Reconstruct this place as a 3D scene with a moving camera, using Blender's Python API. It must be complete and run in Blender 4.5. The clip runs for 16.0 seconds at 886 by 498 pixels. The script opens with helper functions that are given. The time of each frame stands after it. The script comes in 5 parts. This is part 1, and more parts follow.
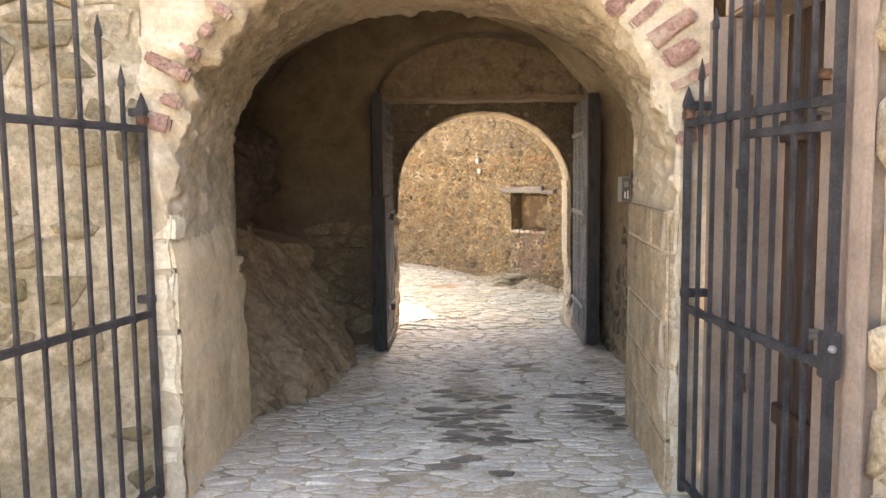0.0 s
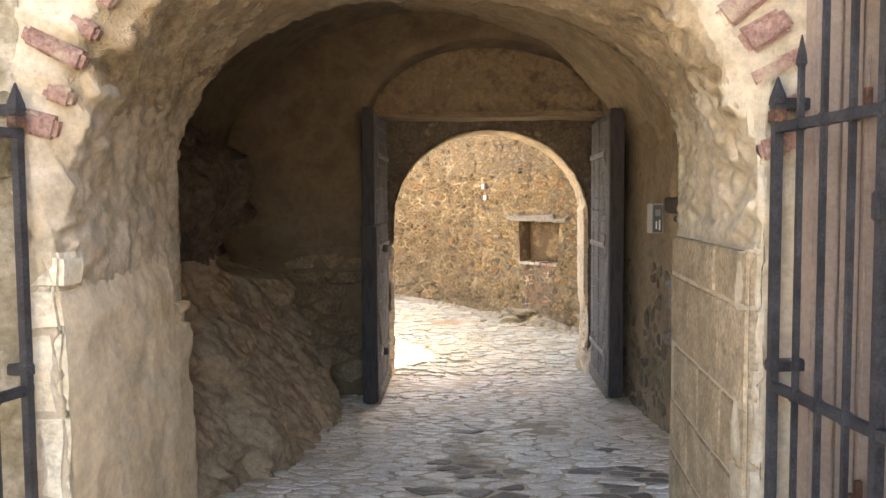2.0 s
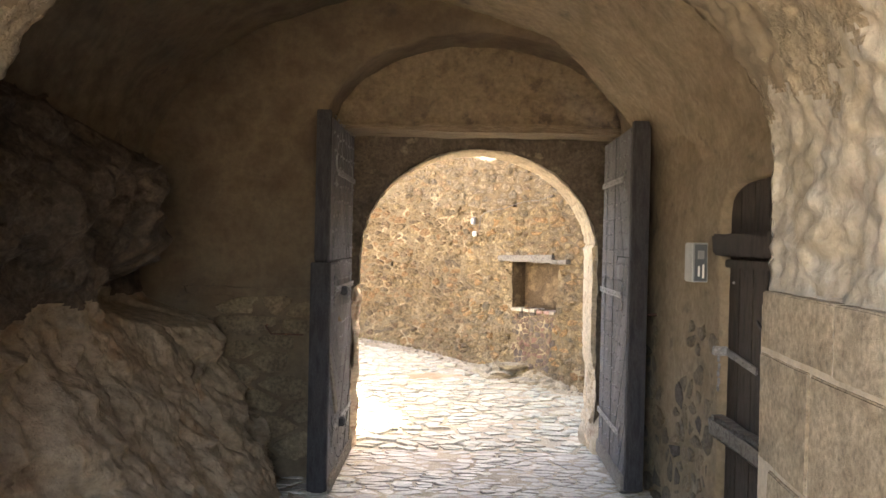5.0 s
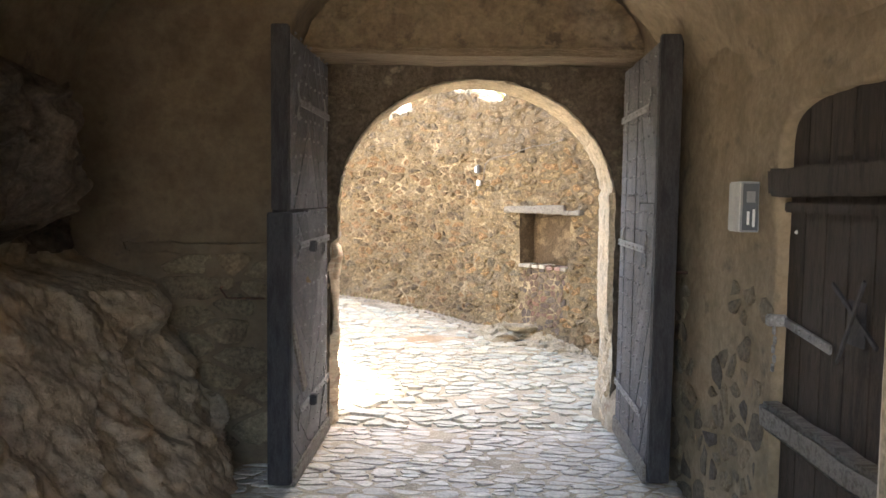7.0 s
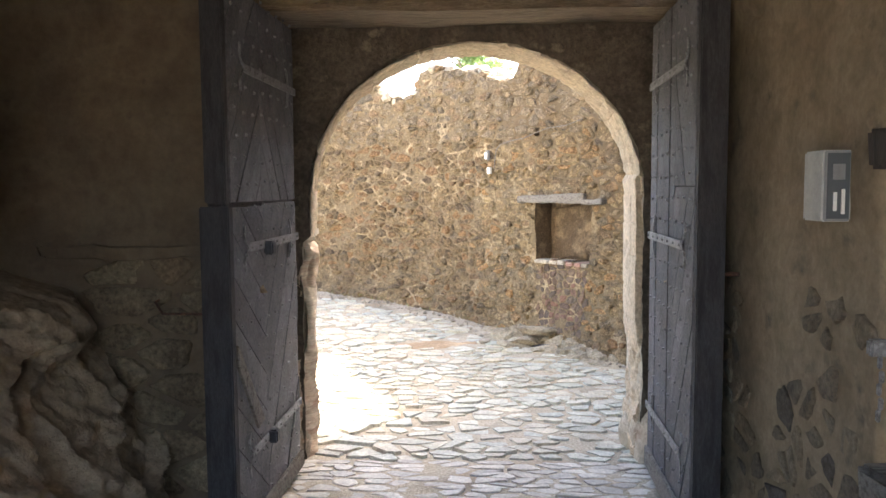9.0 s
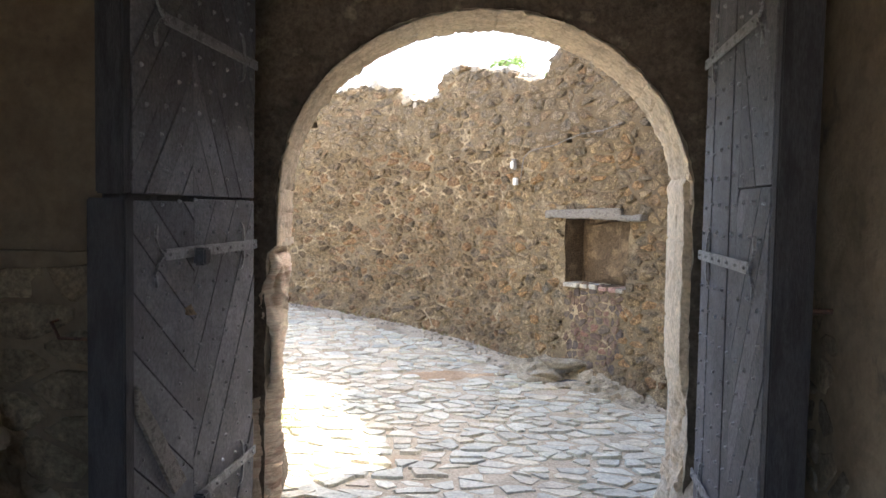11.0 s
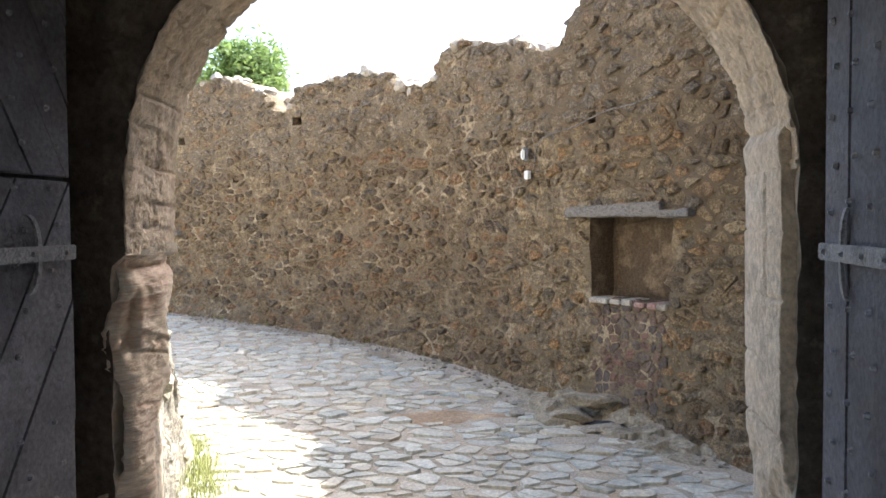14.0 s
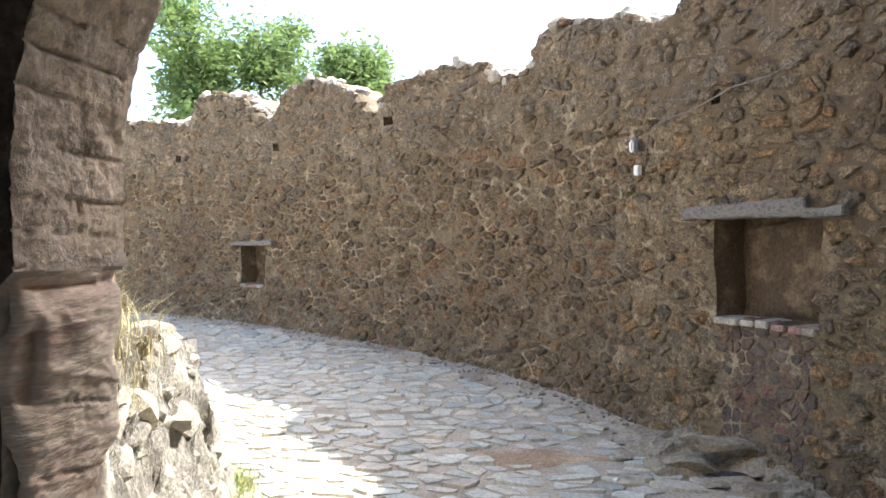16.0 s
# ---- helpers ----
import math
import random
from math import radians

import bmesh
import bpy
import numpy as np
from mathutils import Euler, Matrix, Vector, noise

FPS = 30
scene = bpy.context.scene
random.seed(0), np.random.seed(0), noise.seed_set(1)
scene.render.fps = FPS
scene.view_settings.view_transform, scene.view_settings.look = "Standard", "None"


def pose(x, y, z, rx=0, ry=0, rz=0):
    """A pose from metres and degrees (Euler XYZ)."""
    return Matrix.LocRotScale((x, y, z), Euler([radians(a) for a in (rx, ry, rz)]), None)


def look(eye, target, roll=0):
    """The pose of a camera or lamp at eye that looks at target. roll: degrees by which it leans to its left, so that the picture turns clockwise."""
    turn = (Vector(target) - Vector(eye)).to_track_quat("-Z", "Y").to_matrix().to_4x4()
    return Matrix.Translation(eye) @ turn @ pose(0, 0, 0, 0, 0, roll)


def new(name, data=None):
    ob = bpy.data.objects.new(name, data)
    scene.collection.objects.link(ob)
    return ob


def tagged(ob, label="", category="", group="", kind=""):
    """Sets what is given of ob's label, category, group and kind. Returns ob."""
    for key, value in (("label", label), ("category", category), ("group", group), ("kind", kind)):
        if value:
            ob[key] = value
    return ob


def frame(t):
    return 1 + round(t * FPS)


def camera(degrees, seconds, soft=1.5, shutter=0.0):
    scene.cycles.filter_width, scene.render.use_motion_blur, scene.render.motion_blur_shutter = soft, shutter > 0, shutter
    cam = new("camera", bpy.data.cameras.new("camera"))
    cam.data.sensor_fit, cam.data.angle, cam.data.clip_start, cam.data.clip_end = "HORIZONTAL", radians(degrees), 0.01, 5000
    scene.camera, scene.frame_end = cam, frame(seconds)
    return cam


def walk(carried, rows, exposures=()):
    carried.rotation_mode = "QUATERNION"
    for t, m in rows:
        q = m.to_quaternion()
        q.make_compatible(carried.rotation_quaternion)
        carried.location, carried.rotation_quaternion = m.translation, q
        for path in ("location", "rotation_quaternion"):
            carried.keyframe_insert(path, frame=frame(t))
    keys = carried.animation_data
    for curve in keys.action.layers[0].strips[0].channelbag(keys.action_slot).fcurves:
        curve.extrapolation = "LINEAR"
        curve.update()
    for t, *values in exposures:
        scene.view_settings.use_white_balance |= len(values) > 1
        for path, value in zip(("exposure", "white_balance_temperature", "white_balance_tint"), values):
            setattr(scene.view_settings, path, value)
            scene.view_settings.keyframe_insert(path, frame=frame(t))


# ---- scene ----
cam = camera(60.2, 16.0)
METRES, EYE, TILT, LEAN, TURN = 8.0, 1.65, 0.0, 0.0, 0.0
ROWS = [
    (0.0, 0.0, 0.0, 0.0, -0.06, -5.54, 0.65),
    (0.5, 0.0021, 0.0295, 0.004, 0.33, -5.59, 0.65),
    (1.0, 0.0025, 0.0638, -0.0003, 0.39, -5.0, 0.56),
    (1.5, 0.0028, 0.0952, 0.0029, 0.49, -3.81, 0.48),
    (2.0, 0.0065, 0.1302, -0.0016, 0.39, -3.49, 0.41),
    (2.5, 0.0104, 0.1652, -0.002, 0.23, -1.09, 0.02),
    (3.0, 0.0124, 0.1964, 0.0023, 0.13, 0.13, -0.27),
    (3.5, 0.0146, 0.2286, -0.0048, -0.2, 0.02, -0.46),
    (4.0, 0.0158, 0.2595, -0.0047, -0.56, 0.19, -0.88),
    (6.5, 0.0354, 0.4088, -0.0135, 0.36, -3.24, -1.66),
    (7.0, 0.042, 0.438, -0.015, 0.81, -3.95, -0.76),
    (7.5, 0.0491, 0.4674, -0.0182, 1.08, -4.17, -0.68),
    (8.0, 0.0557, 0.4986, -0.0143, 1.64, -4.82, -0.37),
    (8.5, 0.0607, 0.5271, -0.0177, 1.92, -4.86, 0.02),
    (9.0, 0.0652, 0.5585, -0.0188, 2.57, -4.51, 0.39),
    (11.5, 0.0916, 0.7102, -0.0311, 5.8, -2.72, -1.26),
    (12.0, 0.0947, 0.7425, -0.0295, 4.99, -2.37, -1.45),
    (12.5, 0.0978, 0.7773, -0.0381, 5.31, -2.12, -1.21),
    (13.0, 0.1007, 0.81, -0.0366, 6.15, -2.01, -0.51),
    (13.5, 0.1014, 0.8387, -0.0401, 6.93, -2.04, 0.07),
    (14.0, 0.1034, 0.8684, -0.0435, 7.68, -2.02, 0.39),
    (14.5, 0.1073, 0.895, -0.0395, 8.4, -2.09, 0.76),
    (15.0, 0.1136, 0.9271, -0.0434, 10.24, -1.68, 1.27),
    (15.5, 0.1165, 0.953, -0.04, 13.89, -1.61, 1.13),
    (16.0, 0.1196, 0.984, -0.0466, 17.16, -1.28, 0.93),
]
EXPOSURES = [(0.0, 3.37, 8050, 13), (2.5, 3.48, 8050, 13), (4.0, 3.70, 7950, 13), (6.5, 3.62, 7150, 11), (7.0, 3.59, 7000, 10), (9.0, 3.34, 6600, 10), (11.5, 2.80, 6200, 10), (12.5, 2.62, 6150, 10), (16.0, 2.07, 5950, 10)]
walk(cam, [(t, pose(0, 0, EYE, TILT, LEAN, TURN) @ pose(METRES * x, METRES * y, METRES * z, 90 + pitch, roll, yaw)) for t, x, y, z, yaw, pitch, roll in ROWS], EXPOSURES)

# ---------------------------------------------------------------- light
SUN_DIR = Vector((1.6, 1.4, 2.9)).normalized()
world = bpy.data.worlds.new("sky")
scene.world = world
world.use_nodes = True
wn = world.node_tree.nodes
sky = wn.new("ShaderNodeTexSky")
sky.sky_type, sky.sun_disc = "NISHITA", False
sky.sun_elevation = math.asin(SUN_DIR.z)
sky.sun_rotation = math.atan2(SUN_DIR.x, SUN_DIR.y)
sky.dust_density, sky.ozone_density = 3.0, 0.6
wn["Background"].inputs[1].default_value = 0.15
world.node_tree.links.new(sky.outputs[0], wn["Background"].inputs[0])
sun = new("sun", bpy.data.lights.new("sun", "SUN"))
sun.data.energy, sun.data.angle, sun.data.color = 5.0, radians(0.6), (1.0, 0.95, 0.86)
sun.matrix_world = look(SUN_DIR * 30, (0, 0, 0))

# ---------------------------------------------------------------- materials
def mat(name, colours, scale=6.0, fine=60.0, bump=0.4, rough=0.85, rnd="", metal=0.0, spread=1.0, stain=None, dist=0.02, streak=None):
    """Surface of 2-4 colours mixed by coarse and fine noise, or by piece, with grain and relief."""
    m = bpy.data.materials.new(name)
    m.use_nodes = True
    nt = m.node_tree
    n, l = nt.nodes, nt.links
    b = n["Principled BSDF"]
    geo = n.new("ShaderNodeNewGeometry")
    pos = geo.outputs["Position"]
    if streak:
        mp = n.new("ShaderNodeVectorMath")
        mp.operation = "MULTIPLY"
        mp.inputs[1].default_value = streak
        l.new(pos, mp.inputs[0])
        pos = mp.outputs[0]
    def noise_tex(s, d=5.0, r=0.6):
        t = n.new("ShaderNodeTexNoise")
        t.inputs["Scale"].default_value, t.inputs["Detail"].default_value, t.inputs["Roughness"].default_value = s, d, r
        l.new(pos, t.inputs["Vector"])
        return t.outputs[0]
    big, small = noise_tex(scale), noise_tex(fine, 6.0, 0.7)
    ramp = n.new("ShaderNodeValToRGB")
    el = ramp.color_ramp.elements
    lo, hi = (0.0, 1.0) if rnd else (0.36, 0.64)
    while len(el) < len(colours):
        el.new(0.5)
    for i, c in enumerate(colours):
        el[i].position = lo + (hi - lo) * i / (len(colours) - 1)
        el[i].color = (*c, 1)
    if rnd:
        src = n.new("ShaderNodeObjectInfo").outputs["Random"] if rnd == "object" else geo.outputs["Random Per Island"]
        l.new(src, ramp.inputs[0])
    else:
        l.new(big, ramp.inputs[0])
    col = ramp.outputs[0]
    def mult(col, fac_src, a, z, lo, hi):
        mr = n.new("ShaderNodeMapRange")
        mr.inputs[1].default_value, mr.inputs[2].default_value, mr.inputs[3].default_value, mr.inputs[4].default_value = lo, hi, a, z
        l.new(fac_src, mr.inputs[0])
        mx = n.new("ShaderNodeMix")
        mx.data_type, mx.blend_type = "RGBA", "MULTIPLY"
        mx.inputs[0].default_value = 1.0
        l.new(col, mx.inputs[6])
        l.new(mr.outputs[0], mx.inputs[7])
        return mx.outputs[2]
    col = mult(col, small, 1 - 0.45 * spread, 1 + 0.4 * spread, 0.3, 0.7)
    col = mult(col, big, 1 - 0.25 * spread, 1 + 0.2 * spread, 0.35, 0.65)
    if stain:
        sc, lo, hi, c = stain
        mr = n.new("ShaderNodeMapRange")
        mr.inputs[1].default_value, mr.inputs[2].default_value = lo, hi
        l.new(noise_tex(sc, 6.0, 0.65), mr.inputs[0])
        mx = n.new("ShaderNodeMix")
        mx.data_type = "RGBA"
        mx.inputs[7].default_value = (*c, 1)
        l.new(mr.outputs[0], mx.inputs[0])
        l.new(col, mx.inputs[6])
        col = mx.outputs[2]
    l.new(col, b.inputs["Base Color"])
    b.inputs["Roughness"].default_value, b.inputs["Metallic"].default_value = rough, metal
    b.inputs["Specular IOR Level"].default_value = 0.3
    bp = n.new("ShaderNodeBump")
    bp.inputs["Strength"].default_value, bp.inputs["Distance"].default_value = bump, dist
    add = n.new("ShaderNodeMath")
    add.operation = "MULTIPLY_ADD"
    add.inputs[1].default_value = 1.5
    l.new(big, add.inputs[0])
    l.new(small, add.inputs[2])
    l.new(add.outputs[0], bp.inputs["Height"])
    l.new(bp.outputs[0], b.inputs["Normal"])
    return m

RUBBLE = [(0.18, 0.135, 0.09), (0.335, 0.245, 0.14), (0.27, 0.197, 0.113), (0.40, 0.30, 0.175), (0.22, 0.178, 0.125), (0.385, 0.235, 0.115), (0.30, 0.225, 0.138)]
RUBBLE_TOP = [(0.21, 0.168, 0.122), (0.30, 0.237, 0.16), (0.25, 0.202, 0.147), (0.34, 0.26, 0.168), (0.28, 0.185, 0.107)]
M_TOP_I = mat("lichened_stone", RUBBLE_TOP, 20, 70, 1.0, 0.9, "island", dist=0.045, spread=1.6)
M_RUB_O = mat("rubble_stone", RUBBLE, 20, 70, 1.0, 0.9, "object", dist=0.045, spread=1.6)
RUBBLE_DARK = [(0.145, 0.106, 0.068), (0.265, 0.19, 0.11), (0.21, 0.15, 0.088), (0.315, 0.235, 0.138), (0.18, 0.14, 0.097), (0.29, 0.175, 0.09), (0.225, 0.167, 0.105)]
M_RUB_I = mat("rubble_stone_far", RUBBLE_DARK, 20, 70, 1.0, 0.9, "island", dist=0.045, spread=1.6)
M_MORTAR = mat("earth_mortar", [(0.29, 0.222, 0.138), (0.22, 0.167, 0.103), (0.345, 0.272, 0.176)], 5, 40, 1.0, 0.95, dist=0.03, stain=(0.7, 0.48, 0.66, (0.165, 0.12, 0.073)))
FLAG = [(0.46, 0.465, 0.40), (0.585, 0.57, 0.48), (0.51, 0.52, 0.455), (0.59, 0.54, 0.42), (0.41, 0.43, 0.385), (0.565, 0.54, 0.45), (0.48, 0.43, 0.34)]
M_FLAG_O = mat("slate_flag", FLAG, 5, 38, 0.6, 0.65, "object", spread=0.85)
M_FLAG_I = mat("slate_flag_far", FLAG, 5, 38, 0.6, 0.65, "island", spread=0.85)
COB = [(0.497, 0.464, 0.41), (0.605, 0.572, 0.508), (0.551, 0.518, 0.464), (0.432, 0.4, 0.356), (0.626, 0.583, 0.508)]
M_COB_WET = mat("damp_cobble", [(0.15, 0.13, 0.11), (0.20, 0.175, 0.15), (0.11, 0.095, 0.08)], 7, 50, 0.4, 0.5, "object")
M_COB_O = mat("cobble", COB, 5, 40, 0.3, 0.6, "object", spread=0.7)
M_COB_I = mat("cobble_far", COB, 5, 40, 0.3, 0.6, "island", spread=0.7)
for m in (M_FLAG_O, M_FLAG_I, M_COB_O, M_COB_I):
    m.node_tree.nodes["Principled BSDF"].inputs["Roughness"].default_value = 0.42
    m.node_tree.nodes["Principled BSDF"].inputs["Specular IOR Level"].default_value = 0.6
M_DIRT = mat("trodden_earth", [(0.44, 0.38, 0.29), (0.51, 0.445, 0.345), (0.37, 0.315, 0.235)], 2, 60, 0.7, 0.95, stain=(0.9, 0.6, 0.75, (0.42, 0.28, 0.16)))
M_SAND = mat("weathered_sandstone", [(0.60, 0.505, 0.36), (0.72, 0.615, 0.455), (0.65, 0.55, 0.40)], 3, 30, 0.35, 0.9, spread=0.35, stain=(1.6, 0.60, 0.78, (0.42, 0.33, 0.23)), dist=0.03)
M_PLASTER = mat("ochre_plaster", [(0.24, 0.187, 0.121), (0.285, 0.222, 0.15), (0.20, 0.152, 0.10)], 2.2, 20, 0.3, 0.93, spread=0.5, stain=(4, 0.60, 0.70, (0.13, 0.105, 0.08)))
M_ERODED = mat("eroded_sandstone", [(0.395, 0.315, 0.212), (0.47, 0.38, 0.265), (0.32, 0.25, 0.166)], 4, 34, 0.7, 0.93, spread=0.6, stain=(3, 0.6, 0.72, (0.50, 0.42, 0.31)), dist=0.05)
# plaster with the shade under the arch put into its colour
M_SOFFIT = mat("shaded_arch_plaster", [(0.235, 0.182, 0.121), (0.28, 0.22, 0.15), (0.195, 0.15, 0.10)], 2.2, 20, 0.25, 0.93, spread=0.4, stain=(4, 0.62, 0.72, (0.22, 0.17, 0.12)))
# brown plaster, darker than the passage wall, with near-black blotches
M_TYMP = mat("brown_rubble_plaster", [(0.185, 0.14, 0.093), (0.235, 0.18, 0.12), (0.15, 0.112, 0.076)], 4.5, 26, 0.6, 0.93, spread=0.6, stain=(6, 0.58, 0.68, (0.10, 0.08, 0.06)), dist=0.03)
# copy of the ochre plaster with the shade of vault and recess mixed in
M_PLASTER_SHADE = mat("shaded_plaster", [(0.137, 0.102, 0.069), (0.168, 0.129, 0.086), (0.109, 0.082, 0.056)], 2.2, 20, 0.18, 0.93, spread=0.35, stain=(4, 0.62, 0.72, (0.09, 0.07, 0.055)))
# mortar of the recess linings, darker and browner than on the wall face
M_NICHE = mat("dark_mortar", [(0.165, 0.118, 0.075), (0.125, 0.09, 0.058), (0.205, 0.15, 0.095)], 5, 45, 0.9, 0.95, dist=0.03)
M_ROCK_SHADE = mat("shaded_rock", [(0.10, 0.075, 0.054), (0.135, 0.103, 0.075), (0.075, 0.057, 0.042)], 3, 30, 0.9, 0.92, dist=0.03)
M_ROCK = mat("bedrock", [(0.31, 0.242, 0.17), (0.375, 0.297, 0.21), (0.25, 0.196, 0.138)], 3, 20, 0.8, 0.92, spread=0.7, stain=(2, 0.6, 0.75, (0.30, 0.18, 0.10)), dist=0.03)
M_BRICK = mat("red_brick", [(0.36, 0.21, 0.175), (0.43, 0.28, 0.235), (0.29, 0.17, 0.145)], 8, 60, 0.9, 0.9, stain=(6, 0.54, 0.68, (0.52, 0.43, 0.33)))
M_IRON = mat("painted_iron", [(0.045, 0.046, 0.054), (0.06, 0.061, 0.07)], 10, 120, 0.2, 0.5, metal=0.3)
M_OAK = mat("dark_oak", [(0.034, 0.032, 0.036), (0.05, 0.048, 0.052), (0.024, 0.022, 0.025)], 3, 40, 0.5, 0.65, streak=(6, 6, 1))
M_OAK_P = mat("dark_oak_plank", [(0.115, 0.112, 0.12), (0.16, 0.157, 0.17), (0.09, 0.086, 0.095), (0.14, 0.14, 0.153)], 5, 60, 0.4, 0.6, "object")
M_MAUVE = mat("mauve_sandstone", [(0.275, 0.214, 0.18), (0.312, 0.247, 0.21), (0.245, 0.193, 0.163)], 3, 50, 0.2, 0.85, spread=0.4)
M_DOOR = mat("old_brown_door", [(0.06, 0.042, 0.032), (0.09, 0.06, 0.045), (0.045, 0.03, 0.025)], 4, 50, 0.5, 0.7, streak=(6, 6, 0.6))
ASHLAR = [(0.40, 0.315, 0.215), (0.46, 0.37, 0.26), (0.43, 0.34, 0.235), (0.37, 0.29, 0.20)]
M_POINT = mat("lime_pointing", [(0.57, 0.48, 0.36), (0.63, 0.54, 0.42), (0.51, 0.42, 0.30)], 4, 40, 0.4, 0.95, spread=0.4)
M_ASH_O = mat("ashlar_block", ASHLAR, 5, 45, 0.45, 0.9, "object", dist=0.03)
SANDS = [(0.43, 0.345, 0.25), (0.50, 0.41, 0.31), (0.46, 0.37, 0.27), (0.53, 0.45, 0.35), (0.41, 0.32, 0.23)]
M_SAND_O = mat("sandstone_lump", SANDS, 5, 35, 0.6, 0.9, "object", dist=0.03)
M_SAND_I = mat("sandstone_lump_far", SANDS, 5, 45, 0.9, 0.9, "island", dist=0.03)
MOSSY = [(0.30, 0.25, 0.165), (0.22, 0.185, 0.115), (0.42, 0.35, 0.24), (0.26, 0.22, 0.145), (0.46, 0.385, 0.275), (0.17, 0.15, 0.09), (0.36, 0.285, 0.195)]
DARKS = [(0.12, 0.10, 0.078), (0.20, 0.16, 0.115), (0.155, 0.125, 0.092), (0.27, 0.21, 0.14), (0.105, 0.09, 0.076)]
M_DARK_O = mat("bared_stone", DARKS, 6, 50, 0.8, 0.9, "object")
M_MOSS_O = mat("mossy_stone", MOSSY, 5, 45, 0.8, 0.9, "object", stain=(3, 0.58, 0.72, (0.16, 0.17, 0.07)))
M_MOSS_I = mat("mossy_stone_far", MOSSY, 5, 45, 0.8, 0.9, "island", stain=(3, 0.58, 0.72, (0.16, 0.17, 0.07)))
M_LIME = mat("pale_lime_mortar", [(0.47, 0.398, 0.299), (0.539, 0.47, 0.368), (0.393, 0.33, 0.239)], 3, 30, 0.4, 0.95, spread=0.5, stain=(2.2, 0.62, 0.72, (0.50, 0.36, 0.28)), dist=0.03)
M_QUOIN = mat("sunlit_stone", [(0.70, 0.63, 0.50), (0.78, 0.72, 0.59), (0.60, 0.53, 0.40)], 5, 40, 0.5, 0.93, spread=0.5, dist=0.03)
M_MOSSWALL = mat("mossy_mortar", [(0.49, 0.42, 0.31), (0.385, 0.33, 0.228), (0.55, 0.48, 0.37), (0.34, 0.29, 0.19)], 3.5, 30, 0.8, 0.95, spread=0.7, dist=0.03)
# passage side of the gate wall, its lack of light put into the colour
M_SPANDREL = mat("unlit_masonry", [(0.11, 0.088, 0.068), (0.15, 0.12, 0.09), (0.08, 0.065, 0.05)], 3, 35, 0.9, 0.92, stain=(5, 0.6, 0.68, (0.28, 0.23, 0.17)))
M_LINTEL = mat("brown_timber", [(0.22, 0.17, 0.12), (0.29, 0.225, 0.16), (0.16, 0.12, 0.085)], 4, 50, 0.7, 0.85, streak=(1, 6, 8))
M_JAMB = mat("grey_limestone", [(0.52, 0.44, 0.34), (0.60, 0.52, 0.41), (0.44, 0.37, 0.28)], 5, 40, 0.5, 0.9, spread=0.6, stain=(3, 0.6, 0.75, (0.34, 0.21, 0.15)), dist=0.025)
M_LEDGE = mat("wall_foot_bedrock", [(0.36, 0.305, 0.22), (0.46, 0.40, 0.30), (0.27, 0.225, 0.16)], 5, 45, 1.0, 0.92, dist=0.03)
M_CAP = mat("sunbleached_stone", [(0.40, 0.36, 0.30), (0.50, 0.46, 0.39), (0.30, 0.26, 0.21)], 6, 60, 0.6, 0.9, "object")
M_RUST = mat("rusty_iron", [(0.16, 0.08, 0.05), (0.10, 0.06, 0.05), (0.22, 0.11, 0.06)], 20, 150, 0.4, 0.8, metal=0.2)
M_STRAP = mat("forged_iron", [(0.216, 0.216, 0.223), (0.297, 0.297, 0.304), (0.162, 0.162, 0.169)], 15, 120, 0.3, 0.5, metal=0.4)
M_STUD = mat("worn_iron_stud", [(0.20, 0.20, 0.21), (0.27, 0.27, 0.28), (0.15, 0.15, 0.16)], 15, 120, 0.2, 0.38, metal=0.6)
M_WHITE = mat("white_plastic", [(0.72, 0.72, 0.70), (0.78, 0.78, 0.76)], 10, 90, 0.05, 0.4, spread=0.2)
M_CASE = mat("weathered_grey_enamel", [(0.44, 0.44, 0.43), (0.50, 0.50, 0.48)], 10, 90, 0.05, 0.45, spread=0.3)
M_GREYBOX = mat("grey_enamel", [(0.20, 0.20, 0.21), (0.24, 0.24, 0.25)], 10, 90, 0.05, 0.4, spread=0.2)
M_LEAF = mat("leaf", [(0.12, 0.18, 0.06), (0.19, 0.26, 0.09), (0.10, 0.15, 0.055), (0.24, 0.31, 0.12)], 2, 20, 0.1, 0.55, "island", spread=0.4)
nt = M_LEAF.node_tree
glow = nt.nodes.new("ShaderNodeBsdfTranslucent")
glow.inputs[0].default_value = (0.20, 0.29, 0.09, 1)
mixer = nt.nodes.new("ShaderNodeMixShader")
mixer.inputs[0].default_value = 0.45
nt.links.new(nt.nodes["Principled BSDF"].outputs[0], mixer.inputs[1])
nt.links.new(glow.outputs[0], mixer.inputs[2])
nt.links.new(mixer.outputs[0], nt.nodes["Material Output"].inputs[0])
M_LINING = mat("coursed_limestone", [(0.57, 0.455, 0.33), (0.67, 0.55, 0.40), (0.49, 0.39, 0.28)], 7, 40, 0.7, 0.92, dist=0.02, spread=0.7)
M_STRATA = mat("banded_sandstone", [(0.60, 0.42, 0.31), (0.74, 0.62, 0.47), (0.66, 0.50, 0.37), (0.76, 0.65, 0.50), (0.56, 0.45, 0.33)], 1.7, 26, 0.5, 0.9, streak=(0.9, 0.9, 5.0), dist=0.02, spread=0.5)
M_BARK = mat("bark", [(0.10, 0.08, 0.06), (0.16, 0.13, 0.10)], 8, 60, 0.8, 0.9)
M_STRAW = mat("dry_grass", [(0.46, 0.38, 0.20), (0.58, 0.50, 0.30), (0.40, 0.34, 0.16), (0.52, 0.45, 0.25)], 2, 20, 0.1, 0.7, "island", spread=0.4)
